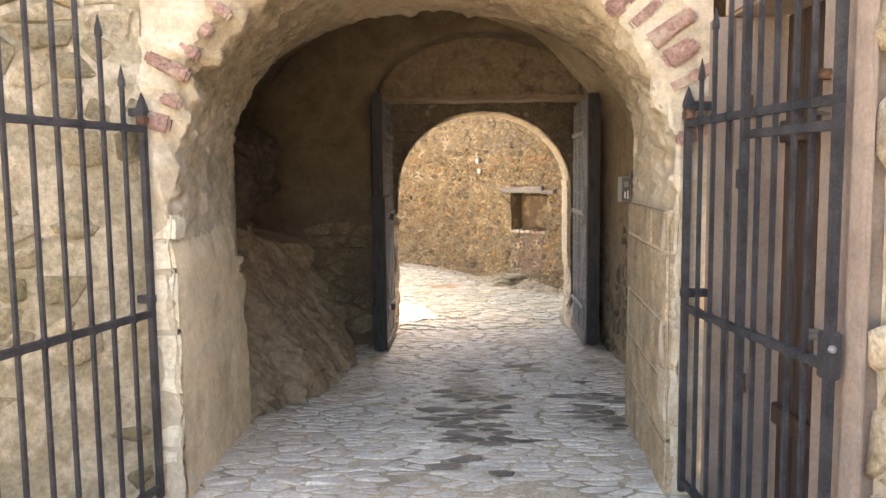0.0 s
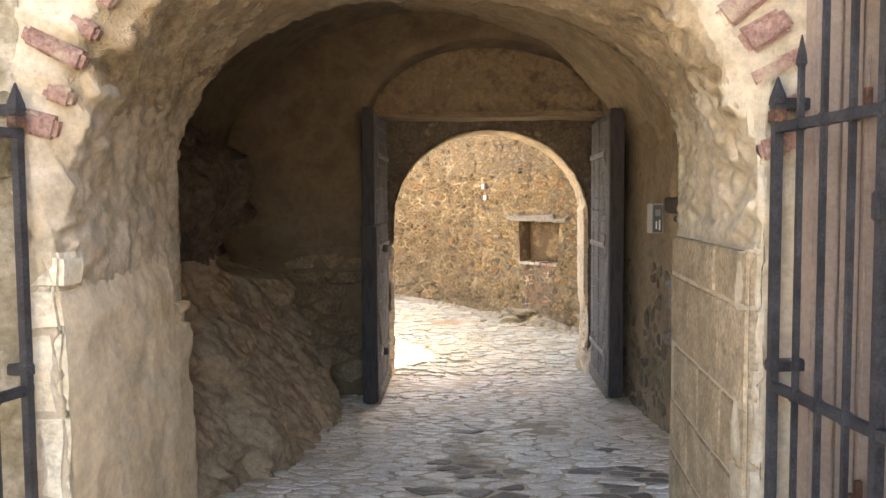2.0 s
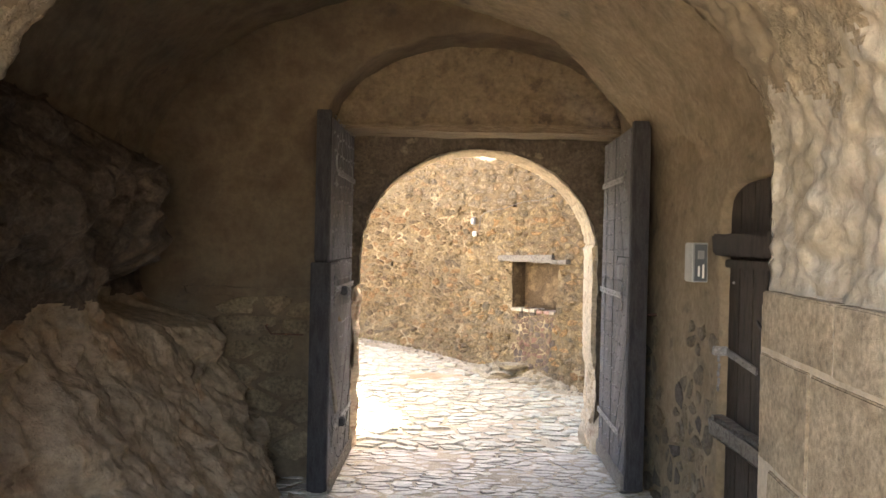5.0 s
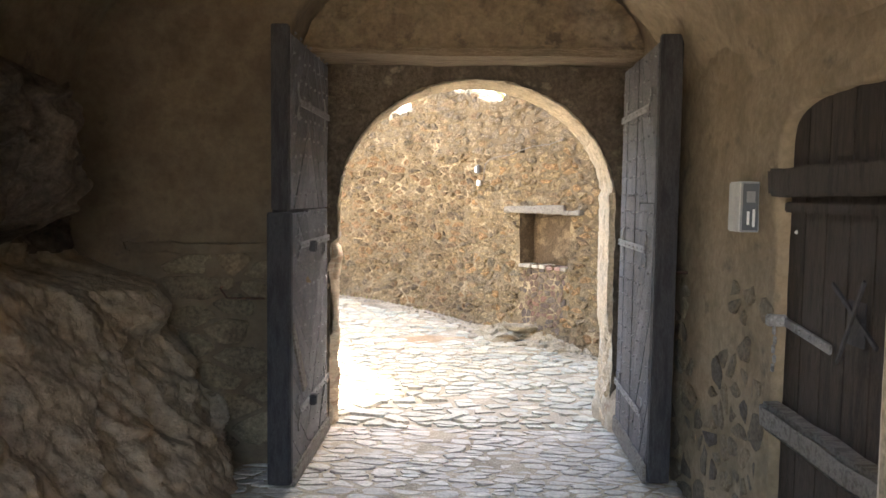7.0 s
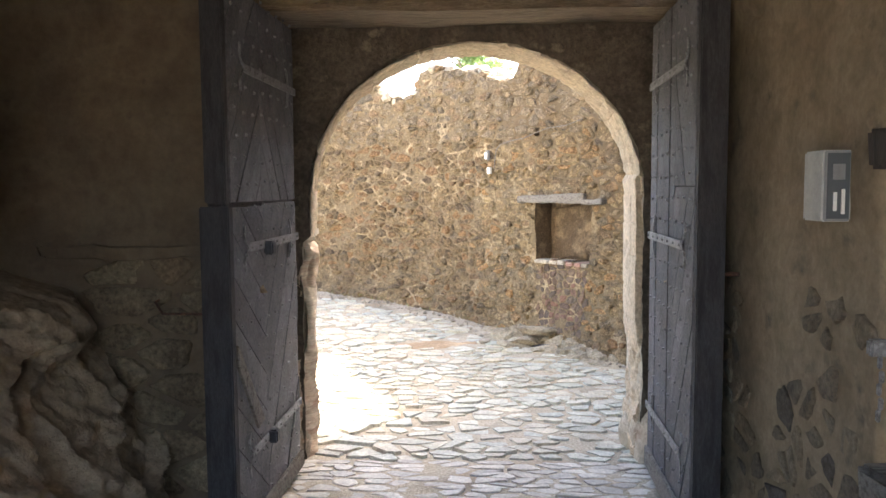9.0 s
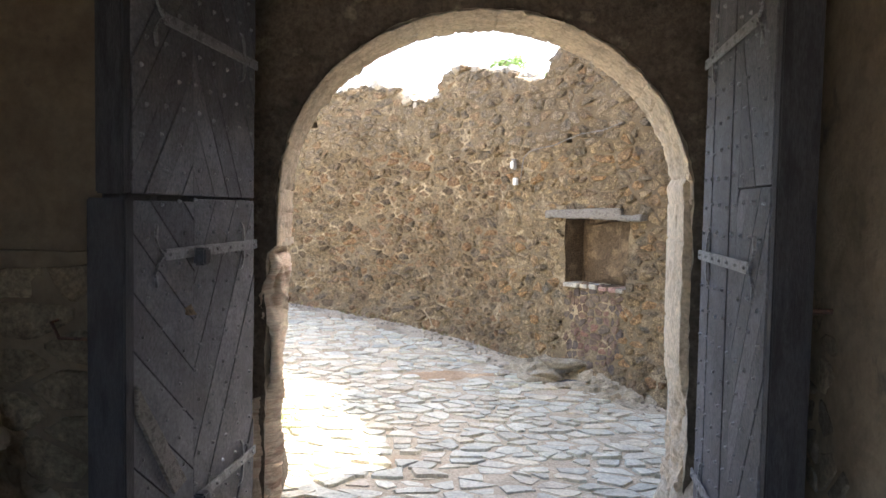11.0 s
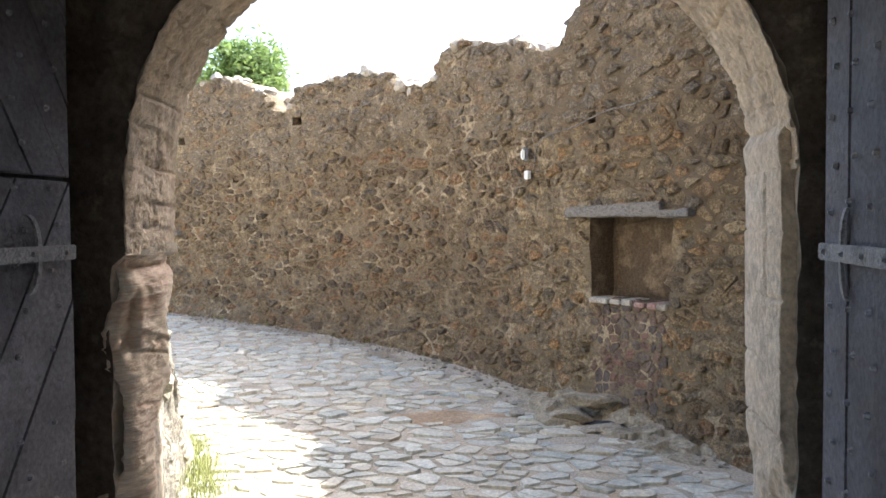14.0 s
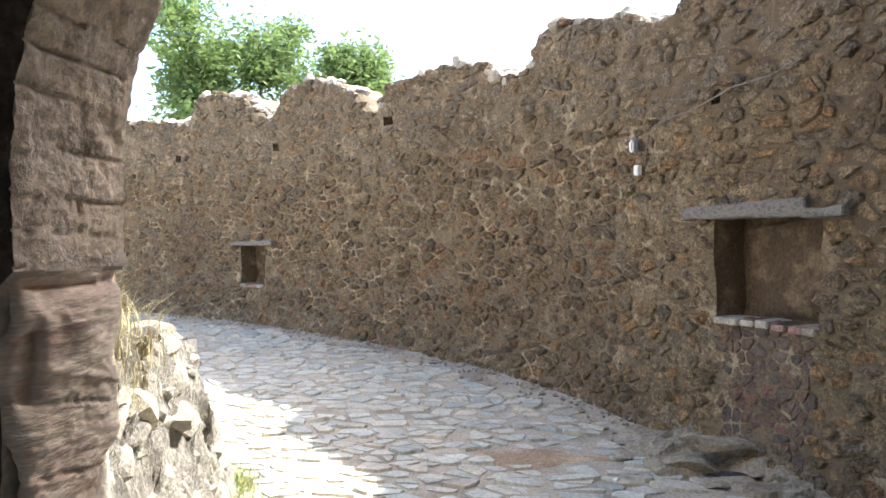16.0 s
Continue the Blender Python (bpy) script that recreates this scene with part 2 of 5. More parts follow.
M_GRASS = mat("green_grass", [(0.16, 0.20, 0.05), (0.24, 0.27, 0.08), (0.32, 0.32, 0.12)], 2, 20, 0.1, 0.7, "island", spread=0.4)
M_GLASS = bpy.data.materials.new("smoked_glass")
M_GLASS.use_nodes = True
M_GLASS.node_tree.nodes["Principled BSDF"].inputs["Base Color"].default_value = (0.10, 0.11, 0.12, 1)
M_GLASS.node_tree.nodes["Principled BSDF"].inputs["Roughness"].default_value = 0.08
M_BEAM = mat("grey_timber", [(0.2, 0.18, 0.156), (0.288, 0.264, 0.236), (0.136, 0.12, 0.1)], 4, 50, 0.7, 0.85, streak=(1, 6, 8))

# ---------------------------------------------------------------- geometry helpers
def link_mesh(name, verts, faces, material, parent=None, smooth=False, label=""):
    me = bpy.data.meshes.new(name)
    me.from_pydata([tuple(v) for v in verts], [], faces)
    me.materials.append(material)
    if smooth:
        me.polygons.foreach_set("use_smooth", [True] * len(me.polygons))
    ob = new(name, me)
    if parent:
        ob.parent = parent
    if label:
        ob["label"] = label
    return ob

def part(name, bm, material, parent=None, label=""):
    me = bpy.data.meshes.new(name)
    bm.normal_update()
    bm.to_mesh(me)
    bm.free()
    me.materials.append(material)
    ob = new(name, me)
    if parent:
        ob.parent = parent
    if label:
        ob["label"] = label
    return ob

def box_bm(x0, x1, y0, y1, z0, z1, bevel=0.0, cuts=0, rough=0.0, m=None):
    bm = bmesh.new()
    bmesh.ops.create_cube(bm, size=1.0)
    for v in bm.verts:
        v.co = Vector(((x0 + x1) / 2 + v.co.x * (x1 - x0), (y0 + y1) / 2 + v.co.y * (y1 - y0), (z0 + z1) / 2 + v.co.z * (z1 - z0)))
    if cuts:
        bmesh.ops.subdivide_edges(bm, edges=bm.edges[:], cuts=cuts, use_grid_fill=True)
    if bevel:
        bmesh.ops.bevel(bm, geom=[e for e in bm.edges if e.calc_face_angle(0) > 1.0], offset=bevel, segments=2, affect="EDGES")
    if rough:
        for v in bm.verts:
            v.co += Vector(noise.noise_vector(v.co * 5)) * rough
    if m:
        bm.transform(m)
    return bm

def fbm(p, s, octaves=4):
    return noise.fractal(Vector(p) * s, 1.0, 2.0, octaves)

def grid(nu, nv, fn, close=False):
    verts = [fn(i / nu, j / nv) for j in range(nv + 1) for i in range(nu + 1)]
    w = nu + 1
    faces = [(j * w + i, j * w + i + 1, (j + 1) * w + i + 1, (j + 1) * w + i) for j in range(nv) for i in range(nu)]
    return verts, faces

def clip(poly, px, py, nx, ny):
    """The part of a convex polygon on the near side of a line."""
    out = []
    k = len(poly)
    for i in range(k):
        a, b = poly[i], poly[(i + 1) % k]
        da, db = (a[0] - px) * nx + (a[1] - py) * ny, (b[0] - px) * nx + (b[1] - py) * ny
        if da <= 0:
            out.append(a)
        if da * db < 0:
            f = da / (da - db)
            out.append((a[0] + (b[0] - a[0]) * f, a[1] + (b[1] - a[1]) * f))
    return out

def masonry(rng, a0, a1, b0, b1, w, h, jitter=0.46, drop=0.2):
    """Irregular stones fitted together over a rectangle: a list of convex outlines."""
    pts = {}
    rows, cols = max(1, int((b1 - b0) / h)), max(1, int((a1 - a0) / w))
    for j in range(-2, rows + 2):
        for i in range(-2, cols + 2):
            if rng.random() < drop:
                continue
            pts[(i, j)] = (a0 + (i + 0.5 + (j % 2) * 0.5 + rng.uniform(-jitter, jitter)) * w, b0 + (j + 0.5 + rng.uniform(-jitter, jitter)) * h)
    out = []
    k = w / h
    for (i, j), p in pts.items():
        if not (a0 <= p[0] <= a1 and b0 <= p[1] <= b1):
            continue
        poly = [(p[0] - 1.5 * w, p[1] - 1.5 * h), (p[0] + 1.5 * w, p[1] - 1.5 * h), (p[0] + 1.5 * w, p[1] + 1.5 * h), (p[0] - 1.5 * w, p[1] + 1.5 * h)]
        for dj in range(-2, 3):
            for di in range(-2, 3):
                q = pts.get((i + di, j + dj))
                if q and q is not p:
                    poly = clip(poly, (p[0] + q[0]) / 2, (p[1] + q[1]) / 2, q[0] - p[0], (q[1] - p[1]) * k * k)
                    if len(poly) < 3:
                        break
        if len(poly) >= 3:
            out.append(poly)
    return out

def stone_mesh(rng, poly, joint, high, place, dome=0.25, sink=0.03, waver=0.1, edge=0.88, cut=0.14, craggy=0.12):
    """One stone: outline drawn in by the joint, corners worn, sides standing up and a slightly domed head."""
    cx, cy = sum(p[0] for p in poly) / len(poly), sum(p[1] for p in poly) / len(poly)
    pts = []
    for i, a in enumerate(poly):
        b = poly[(i + 1) % len(poly)]
        if math.hypot(b[0] - a[0], b[1] - a[1]) < 0.015:
            continue
        for f in (cut, 1 - cut):
            pts.append((a[0] + (b[0] - a[0]) * f, a[1] + (b[1] - a[1]) * f))
    if len(pts) < 4:
        return None
    size = min(math.hypot(p[0] - cx, p[1] - cy) for p in pts)
    if size < joint * 1.6:
        return None
    ring = []
    for p in pts:
        d = math.hypot(p[0] - cx, p[1] - cy)
        f = max(0.3, (d - joint) / d) * rng.uniform(1 - waver, 1.0)
        ring.append((cx + (p[0] - cx) * f, cy + (p[1] - cy) * f))
    slope = high * (0.5 if dome > 0.06 else 0.2) / max(size, 0.03)
    tilt = (rng.uniform(-1, 1) * slope, rng.uniform(-1, 1) * slope)
    n = len(ring)
    verts = []
    for scale, lev in ((1.0, -sink), (0.97, high * 0.55), (edge, high)):
        for p in ring:
            x, y = cx + (p[0] - cx) * scale, cy + (p[1] - cy) * scale
            lift = lev if lev < 0 else max(lev + (tilt[0] * (x - cx) + tilt[1] * (y - cy)) * lev / high + rng.uniform(-craggy, craggy) * high, 0.002)
            verts.append(place(x, y, lift))
    verts.append(place(cx + rng.uniform(-0.25, 0.25) * size, cy + rng.uniform(-0.25, 0.25) * size, high * (1 + dome + rng.uniform(-craggy, craggy))))
    faces = [(r * n + i, r * n + (i + 1) % n, (r + 1) * n + (i + 1) % n, (r + 1) * n + i) for r in range(2) for i in range(n)]
    faces += [(2 * n + i, 2 * n + (i + 1) % n, 3 * n) for i in range(n)]
    return verts, faces

def lay_stones(parent, stones, near, m_obj, m_isl, name="stone", limit=300, soft=False):
    """The nearest stones as pieces of their own, the rest joined."""
    stones = sorted((s for s in stones if s), key=lambda s: (Vector(s[0][-1]) - Vector(near)).length)
    for verts, faces in stones[:limit]:
        link_mesh(name, verts, faces, m_obj, parent, soft)
    av, af = [], []
    for verts, faces in stones[limit:]:
        o = len(av)
        av += verts
        af += [tuple(o + i for i in f) for f in faces]
    if av:
        rest = link_mesh(name + "work", av, af, m_isl, parent, soft)
        rest["kind"] = "stuff"

def ellipse_arch(xl, xr, spring, rise, base):
    """Outline of an arched opening from the foot of one jamb to the foot of the other; u runs from 0 to 1."""
    cx, r = (xl + xr) / 2, (xr - xl) / 2
    def at(u):
        if u < 0.25:
            return xl, base + (spring - base) * u / 0.25
        if u > 0.75:
            return xr, base + (spring - base) * (1 - u) / 0.25
        a = math.pi * (u - 0.25) / 0.5
        return cx - r * math.cos(a), spring + rise * math.sin(a)
    return at

def arched_wall(name, front, back, y0, y1, X0, X1, Z0, Z1, material, nu=96, amp_face=0.02, amp_in=0.03, cell=4.0, nv=10, ny=10, turn=None, face_mat=None, course=0, erode=None):
    """A thick wall with an arched opening, roughly dressed."""
    def outer(u, o):
        if u < 0.25:
            return X0, Z0 + (Z1 - Z0) * u / 0.25
        if u > 0.75:
            return X1, Z0 + (Z1 - Z0) * (1 - u) / 0.25
        return X0 + (X1 - X0) * (u - 0.25) / 0.5, Z1
    def rough(x, y, z, fx, fy, fz, amp):
        d = (fbm((x, y, z), cell) + 0.6 * fbm((x, y, z * 1.7 + 7), cell * 3.6)) * amp
        if erode:
            d += erode(x, y, z)
        return (x + fx * d, y + fy * d, z + fz * d)
    verts, faces = [], []
    rows = []
    def row(f):
        rows.append(len(verts))
        verts.extend(f(i / nu) for i in range(nu + 1))
    def worn_back(x, z):
        """How far the corner of the arch has weathered back, less where the wall beside it is narrow."""
        return 0.09 * min(1.0, max(0.0, (z - 1.40) / 0.25)) * min(1.0, max(0.0, X1 - x - 0.1) / 0.5) if erode else 0.0
    def away(u):
        """Direction from the opening into the wall."""
        if u < 0.25:
            return -1.0, 0.0
        if u > 0.75:
            return 1.0, 0.0
        g = math.pi * (u - 0.25) / 0.5
        return -math.cos(g), math.sin(g)
    def face(u, t):
        (ax, az), (ox, oz) = front(u), outer(u, 0)
        x, z = ax * (1 - t) + ox * t, az * (1 - t) + oz * t
        if not erode:
            return rough(x, y0, z, 0, 1, 0, amp_face)
        fx, fz = away(u)
        q = rough(ax, y0 + worn_back(ax, az), az, fx, 0, fz, amp_in)
        far = math.hypot(x - ax, z - az)
        k = max(0.0, 1 - far / 0.22) ** 2
        p = (x, y0 + fbm((x, y0, z), cell, 2) * amp_face + erode(x, y0, z), z)
        return (x + (q[0] - ax) * k, y0 + (p[1] - y0) * (1 - k) + worn_back(ax, az) * max(0.0, 1 - far / 0.20) ** 1.6, z + (q[2] - az) * k)
    for k in range(nv, 0, -1):
        t = (k / nv) ** 1.4
        row(lambda u: face(u, t))
    for k in range(ny + 1):
        t = k / ny
        def inner(u):
            a, b = front(u), back(u)
            x, z = a[0] * (1 - t) + b[0] * t, a[1] * (1 - t) + b[1] * t
            fx, fz = away(u)
            if course and 0 < t < 1:
                i = round(u * nu)
                brk = (i // course) * 0.37 % 1.0
                d = 0.008 if i % course == 0 else 0.007 * noise.noise(Vector((i // course * 3.7, 4.0 if t < 0.3 + 0.4 * brk else 9.0, 0.5)))
                x, z = x + fx * d, z + fz * d
            c = worn_back(*a)
            return rough(x, y0 + c + (y1 - y0 - c) * t, z, fx, 0.3 if 0 < t < 1 else 0, fz, amp_in)
        row(inner)
    for k in range(1, nv + 1):
        t = (k / nv) ** 1.4
        row(lambda u: rough(back(u)[0] * (1 - t) + outer(u, 0)[0] * t, y1, back(u)[1] * (1 - t) + outer(u, 0)[1] * t, 0, 1, 0, amp_face))
    for r in range(len(rows) - 1):
        a, b = rows[r], rows[r + 1]
        faces += [(a + i, a + i + 1, b + i + 1, b + i) for i in range(nu)]
    a, b = rows[-1], rows[0]
    faces += [(a + i, a + i + 1, b + i + 1, b + i) for i in range(nu)]
    if turn:
        verts = [turn(*v) for v in verts]
    ob = link_mesh(name, verts, faces, material, smooth=True)
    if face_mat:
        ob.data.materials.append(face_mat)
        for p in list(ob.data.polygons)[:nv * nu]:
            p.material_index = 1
    return tagged(ob, kind="structure")

# ---------------------------------------------------------------- ground
def ground_z(x, y):
    prof = ((-60, 0.9), (-2, 0.22), (3.0, 0.07), (4.5, 0.0), (7.5, -0.19), (9.5, -0.27), (11.0, -0.28), (13.0, -0.23), (15.0, -0.06), (17.5, 0.12), (60, 0.5))
    for (ya, za), (yb, zb) in zip(prof, prof[1:]):
        if ya <= y <= yb:
            f = (y - ya) / (yb - ya)
            return za + (zb - za) * f
    return prof[0][1] if y < -60 else prof[-1][1]

def bumpy_ground(x, y):
    near = 1.0 if abs(x) < 12 and -3 < y < 20 else 0.0
    return ground_z(x, y) + near * 0.012 * fbm((x, y, 0), 2.0)

def axis(stops):
    out = []
    for a, b, n in stops:
        out += [a + (b - a) * i / n for i in range(n)]
    return out + [stops[-1][1]]

gx = axis([(-2500, -60, 4), (-60, -10, 8), (-10, 4, 112), (4, 60, 8), (60, 2500, 4)])
gy = axis([(-2500, -60, 4), (-60, -3, 10), (-3, 19, 176), (19, 60, 8), (60, 2500, 4)])
verts = [(x, y, bumpy_ground(x, y)) for y in gy for x in gx]
w = len(gx)
faces = [(j * w + i, j * w + i + 1, (j + 1) * w + i + 1, (j + 1) * w + i) for j in range(len(gy) - 1) for i in range(w - 1)]
ground = tagged(link_mesh("ground", verts, faces, M_DIRT, smooth=True), "trodden brown earth between and beside the paving stones", "ground", kind="structure")

# ---------------------------------------------------------------- outer gateway
front_arch = ellipse_arch(-1.32, 1.14, 1.50, 1.25, -0.1)
back_arch = ellipse_arch(-1.38, 1.27, 1.85, 0.86, -0.2)
def weathered(x, y, z):
    """Ledges and hollows worn into the bedded stone of the arch, deepest near its outer edge."""
    if z < 1.42:
        return 0.0
    r = math.hypot((x + 0.09) / 1.23, (z - 1.5) / 1.25)
    near = max(0.0, 1 - max(0.0, r - 1.0) / 0.5) * min(1.0, (z - 1.42) / 0.1)
    deep = max(0.12, 1 - max(0.0, y - 3.7) / (0.75 if x < 0.2 else 1.5))
    w = Vector((x * 1.5, y * 1.7, z * 4.6 + x * 1.2)) + Vector(noise.noise_vector(Vector((x, y, z)) * 1.6)) * 0.7
    ledge = abs(noise.noise(w)) + 0.42 * abs(noise.noise(w * 2.1 + Vector((5, 1, 3)))) + 0.16 * noise.noise(w * 4.3)
    grit = 0.0 if y < 3.705 else 0.5 * noise.noise(Vector((x, y, z * 1.5)) * 13.0) + 0.35 * noise.noise(Vector((x, y, z * 1.5)) * 27.0)
    if y < 3.72 and x > 0.8:
        near *= 0.35
    return near * deep * (0.11 * ledge - 0.035) + 0.014 * near * grit
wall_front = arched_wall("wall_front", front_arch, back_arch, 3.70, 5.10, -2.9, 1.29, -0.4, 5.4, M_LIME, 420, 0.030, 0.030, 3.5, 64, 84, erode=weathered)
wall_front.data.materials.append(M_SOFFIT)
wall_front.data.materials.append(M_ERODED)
# overhead shade stepped into colour: pale mortar, eroded stone, darkest plaster
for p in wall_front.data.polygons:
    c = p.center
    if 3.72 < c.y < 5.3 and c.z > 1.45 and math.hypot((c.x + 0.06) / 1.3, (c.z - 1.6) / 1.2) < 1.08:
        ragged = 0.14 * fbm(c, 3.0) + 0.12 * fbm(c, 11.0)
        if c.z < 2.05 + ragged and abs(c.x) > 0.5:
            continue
        in_shade = c.z > (2.4 if c.x < -0.3 else 2.1) + ragged and c.y > (4.15 if c.x < 0.3 else 4.75) + 0.2 * fbm(c, 2.5)
        p.material_index = 1 if in_shade else 2
wall_front["label"] = "rough sandstone gateway arch with worn brick voussoirs"

recess_low, recess_high = ellipse_arch(-0.77, 1.70, 2.50, 0.69, -0.5), ellipse_arch(-0.70, 1.62, 2.50, 0.68, -0.5)
def recess_arch(u):
    return recess_high(u) if 0.25 <= u <= 0.75 else recess_low(u)
wall_recess = arched_wall("wall_recess", recess_arch, recess_arch, 8.33, 9.28, -2.8, 2.6, -0.6, 5.2, M_PLASTER_SHADE, 100, 0.02, 0.02, 2.5)
wall_recess["label"] = "ochre plastered wall around the inner gate"

def worn(at, side):
    """Jambs of the inner gate: cut back behind the eroded stones below the impost ring."""
    def f(u):
        x, z = at(u)
        if u < 0.25 and side < 0 or side > 0 and u > 0.75:
            if z < 1.2:
                x += side * 0.055
        return x, z
    return f
gate_arch = ellipse_arch(-0.545, 1.56, 1.45, 0.96, -0.6)
gate_back = ellipse_arch(-0.605, 1.55, 1.45, 0.95, -0.6)
# unseen width out to x -8 added to keep sky off the lane wall
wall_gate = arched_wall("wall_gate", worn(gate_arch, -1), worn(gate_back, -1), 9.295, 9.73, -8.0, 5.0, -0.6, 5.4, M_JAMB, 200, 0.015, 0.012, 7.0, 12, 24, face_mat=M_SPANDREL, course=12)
wall_gate["label"] = "weathered limestone wall around the inner archway"

# vault over the passage
def vault(u, v):
    a = math.pi * u
    x, z = -0.17 - 1.93 * math.cos(a), 1.9 + 1.5 * math.sin(a)
    y = 5.02 + 3.36 * v
    d = 0.035 * fbm((x, y, z), 1.6)
    return (x - d * math.cos(a), y, z + d)
va, fa = grid(180, 150, vault)
k = len(va)
fa = [q for q in fa if not (sum(va[i][0] for i in q) > 6.2 and sum(va[i][2] for i in q) < 8.66 and 5.79 < sum(va[i][1] for i in q) / 4 < 6.72)]
va += [(-2.8, 5.02, 1.7), (2.2, 5.02, 1.7), (2.2, 5.02, 5.2), (-2.8, 5.02, 5.2), (-2.8, 8.38, 1.7), (2.2, 8.38, 1.7), (2.2, 8.38, 5.2), (-2.8, 8.38, 5.2)]
fa += [(k + 2, k + 3, k + 7, k + 6), (k, k + 4, k + 7, k + 3), (k + 1, k + 2, k + 6, k + 5)]
ceiling = tagged(link_mesh("ceiling", va, fa, M_PLASTER_SHADE, smooth=True), "ochre plastered barrel vault", "ceiling", kind="structure")

# left part of the vault keeps the copy with shade in its colour
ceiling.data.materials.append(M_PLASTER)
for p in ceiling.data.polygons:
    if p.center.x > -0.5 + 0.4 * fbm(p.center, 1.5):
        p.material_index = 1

# right wall of the passage with the arched side doorway
def side_arch(u):
    """Low opening with a nearly flat head and rounded shoulders."""
    if u < 0.25 or u > 0.75:
        return ellipse_arch(5.78, 6.765, 1.70, 0.24, -0.4)(u)
    a = math.pi * (u - 0.25) / 0.5
    c = math.cos(a)
    return 6.2725 - 0.4925 * math.copysign(abs(c) ** 0.6, c), 1.70 + 0.24 * max(math.sin(a), 0.0) ** 0.6
wall_right = arched_wall("wall_right", side_arch, side_arch, 1.72, 2.15, 4.9, 8.6, -0.6, 2.40, M_PLASTER, 110, 0.016, 0.01, 3.0, 14, 6, turn=lambda x, y, z: (y, x, z))
wall_right["label"] = "stained ochre plaster wall with bare stones showing near the ground"

# left wall: bedrock below, plaster and rock above
def left_wall(u, v):
    y, z = 4.95 + 3.47 * u, -0.4 + 2.95 * v
    top = 1.06 + 0.10 * math.sin(y * 2.1 + 0.6)
    lean = -0.86 - max(0, 0.4 * (5.9 - y))
    x = lean - 0.62 * (min(z, top) + 0.2)
    warp = 0.22 * fbm((2.0, y, z), 1.3)
    # tilted beds that break off in steps, running down towards the gate
    q = y * 0.95 + z * 0.62 + warp
    for period, deep in ((0.47, 0.12), (0.19, 0.035)):
        w = q / period + 0.5 * noise.noise(Vector((period * 40, y * 1.1, z * 1.7)))
        f = w % 1.0
        k = noise.cell(Vector((math.floor(w) * 1.7 + 0.3, period, 2.5)))
        k *= 0.5 + 0.5 * noise.noise(Vector((math.floor(w) * 3.1, y * 1.3 - z * 1.6, 4.0))) * 1.6
        x += deep * max(k, 0.0) * (1 - f if f > 0.10 else f / 0.10 * 0.9)
    # blocks split out of the face
    cells, at = noise.voronoi(Vector((3.0, y * 2.3 - z * 0.8, z * 2.0 + y * 0.5)))
    x += 0.09 * (noise.cell(at[0] * 9.7) - 0.5) * min(1.0, (cells[1] - cells[0]) * 8.0)
    x -= 0.05
    if z > top:
        gap = min(max((y - 6.75) / 0.5, 0.0), 1.0)
        back = min((z - top) * 3.2, 0.46) * gap + 0.12 * (z - top) * (1 - gap)
        bulge = math.exp(-((z - 1.74) / 0.44) ** 4) * (1 / (1 + math.exp((y - 7.62 - 0.22 * (1.7 - z)) / 0.035)))
        x += -back + ((0.10 + 0.45 * gap) + 0.20 * fbm((5, y, z), 2.2)) * bulge
        x -= 0.9 * max(0.0, z - 2.2)
        x -= 0.10 * math.exp(-((y - 7.45) / 0.16) ** 2 - ((z - 1.22) / 0.09) ** 2)
    x += 0.20 * math.exp(-((y - 7.95) / 0.19) ** 2 - ((z - 0.92) / 0.17) ** 4)
    d = 0.08 * fbm((0.3, y, z), 1.7) + 0.05 * abs(fbm((4, y * 1.2 + z * 0.5, z), 4.0)) + 0.020 * fbm((8, y, z), 13.0)
    return (x + d, y + 0.05 * fbm((9, y, z), 2.0), z)
vl, fl = grid(260, 220, left_wall)
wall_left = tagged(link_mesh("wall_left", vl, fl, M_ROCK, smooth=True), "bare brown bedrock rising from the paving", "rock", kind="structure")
wall_left.data.materials.append(M_ROCK_SHADE)
# rock above about 1.2 m gets a darker copy: shade put into colour
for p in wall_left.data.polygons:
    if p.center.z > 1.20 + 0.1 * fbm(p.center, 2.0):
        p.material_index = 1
tagged(part("wall_outer", box_bm(-2.95, -2.75, 4.9, 8.6, -0.6, 1.75), M_LIME), "plain rubble outer wall of the gatehouse", "wall", kind="structure")

# ---------------------------------------------------------------- rubble wall along the lane
LINE = [(4.6, 8.0), (3.5, 10.0), (2.6, 11.35), (1.60, 12.75), (1.09, 13.33), (0.60, 13.92), (0.0, 14.53), (-0.6, 15.03), (-1.2, 15.43), (-2.2, 16.02), (-3.3, 16.55), (-4.35, 17.0), (-5.6, 17.45), (-7.5, 17.9), (-10.0, 18.2)]
LEN = [0.0]
for a, b in zip(LINE, LINE[1:]):
    LEN.append(LEN[-1] + math.hypot(b[0] - a[0], b[1] - a[1]))
def along(s):
    """Point and outward normal of the wall's face at the length s."""
    s = min(max(s, 0.0), LEN[-1] - 1e-6)
    i = max(j for j in range(len(LINE) - 1) if LEN[j] <= s)
    p = [Vector((*LINE[max(0, min(len(LINE) - 1, i + o))], 0)) for o in (-1, 0, 1, 2)]
    f = (s - LEN[i]) / (LEN[i + 1] - LEN[i])
    def at(f):
        return 0.5 * (2 * p[1] + (p[2] - p[0]) * f + (2 * p[0] - 5 * p[1] + 4 * p[2] - p[3]) * f * f + (3 * p[1] - p[0] - 3 * p[2] + p[3]) * f ** 3)
    d = (at(min(f + 0.02, 1)) - at(max(f - 0.02, 0))).normalized()
    return at(f), Vector((-d.y, d.x, 0))
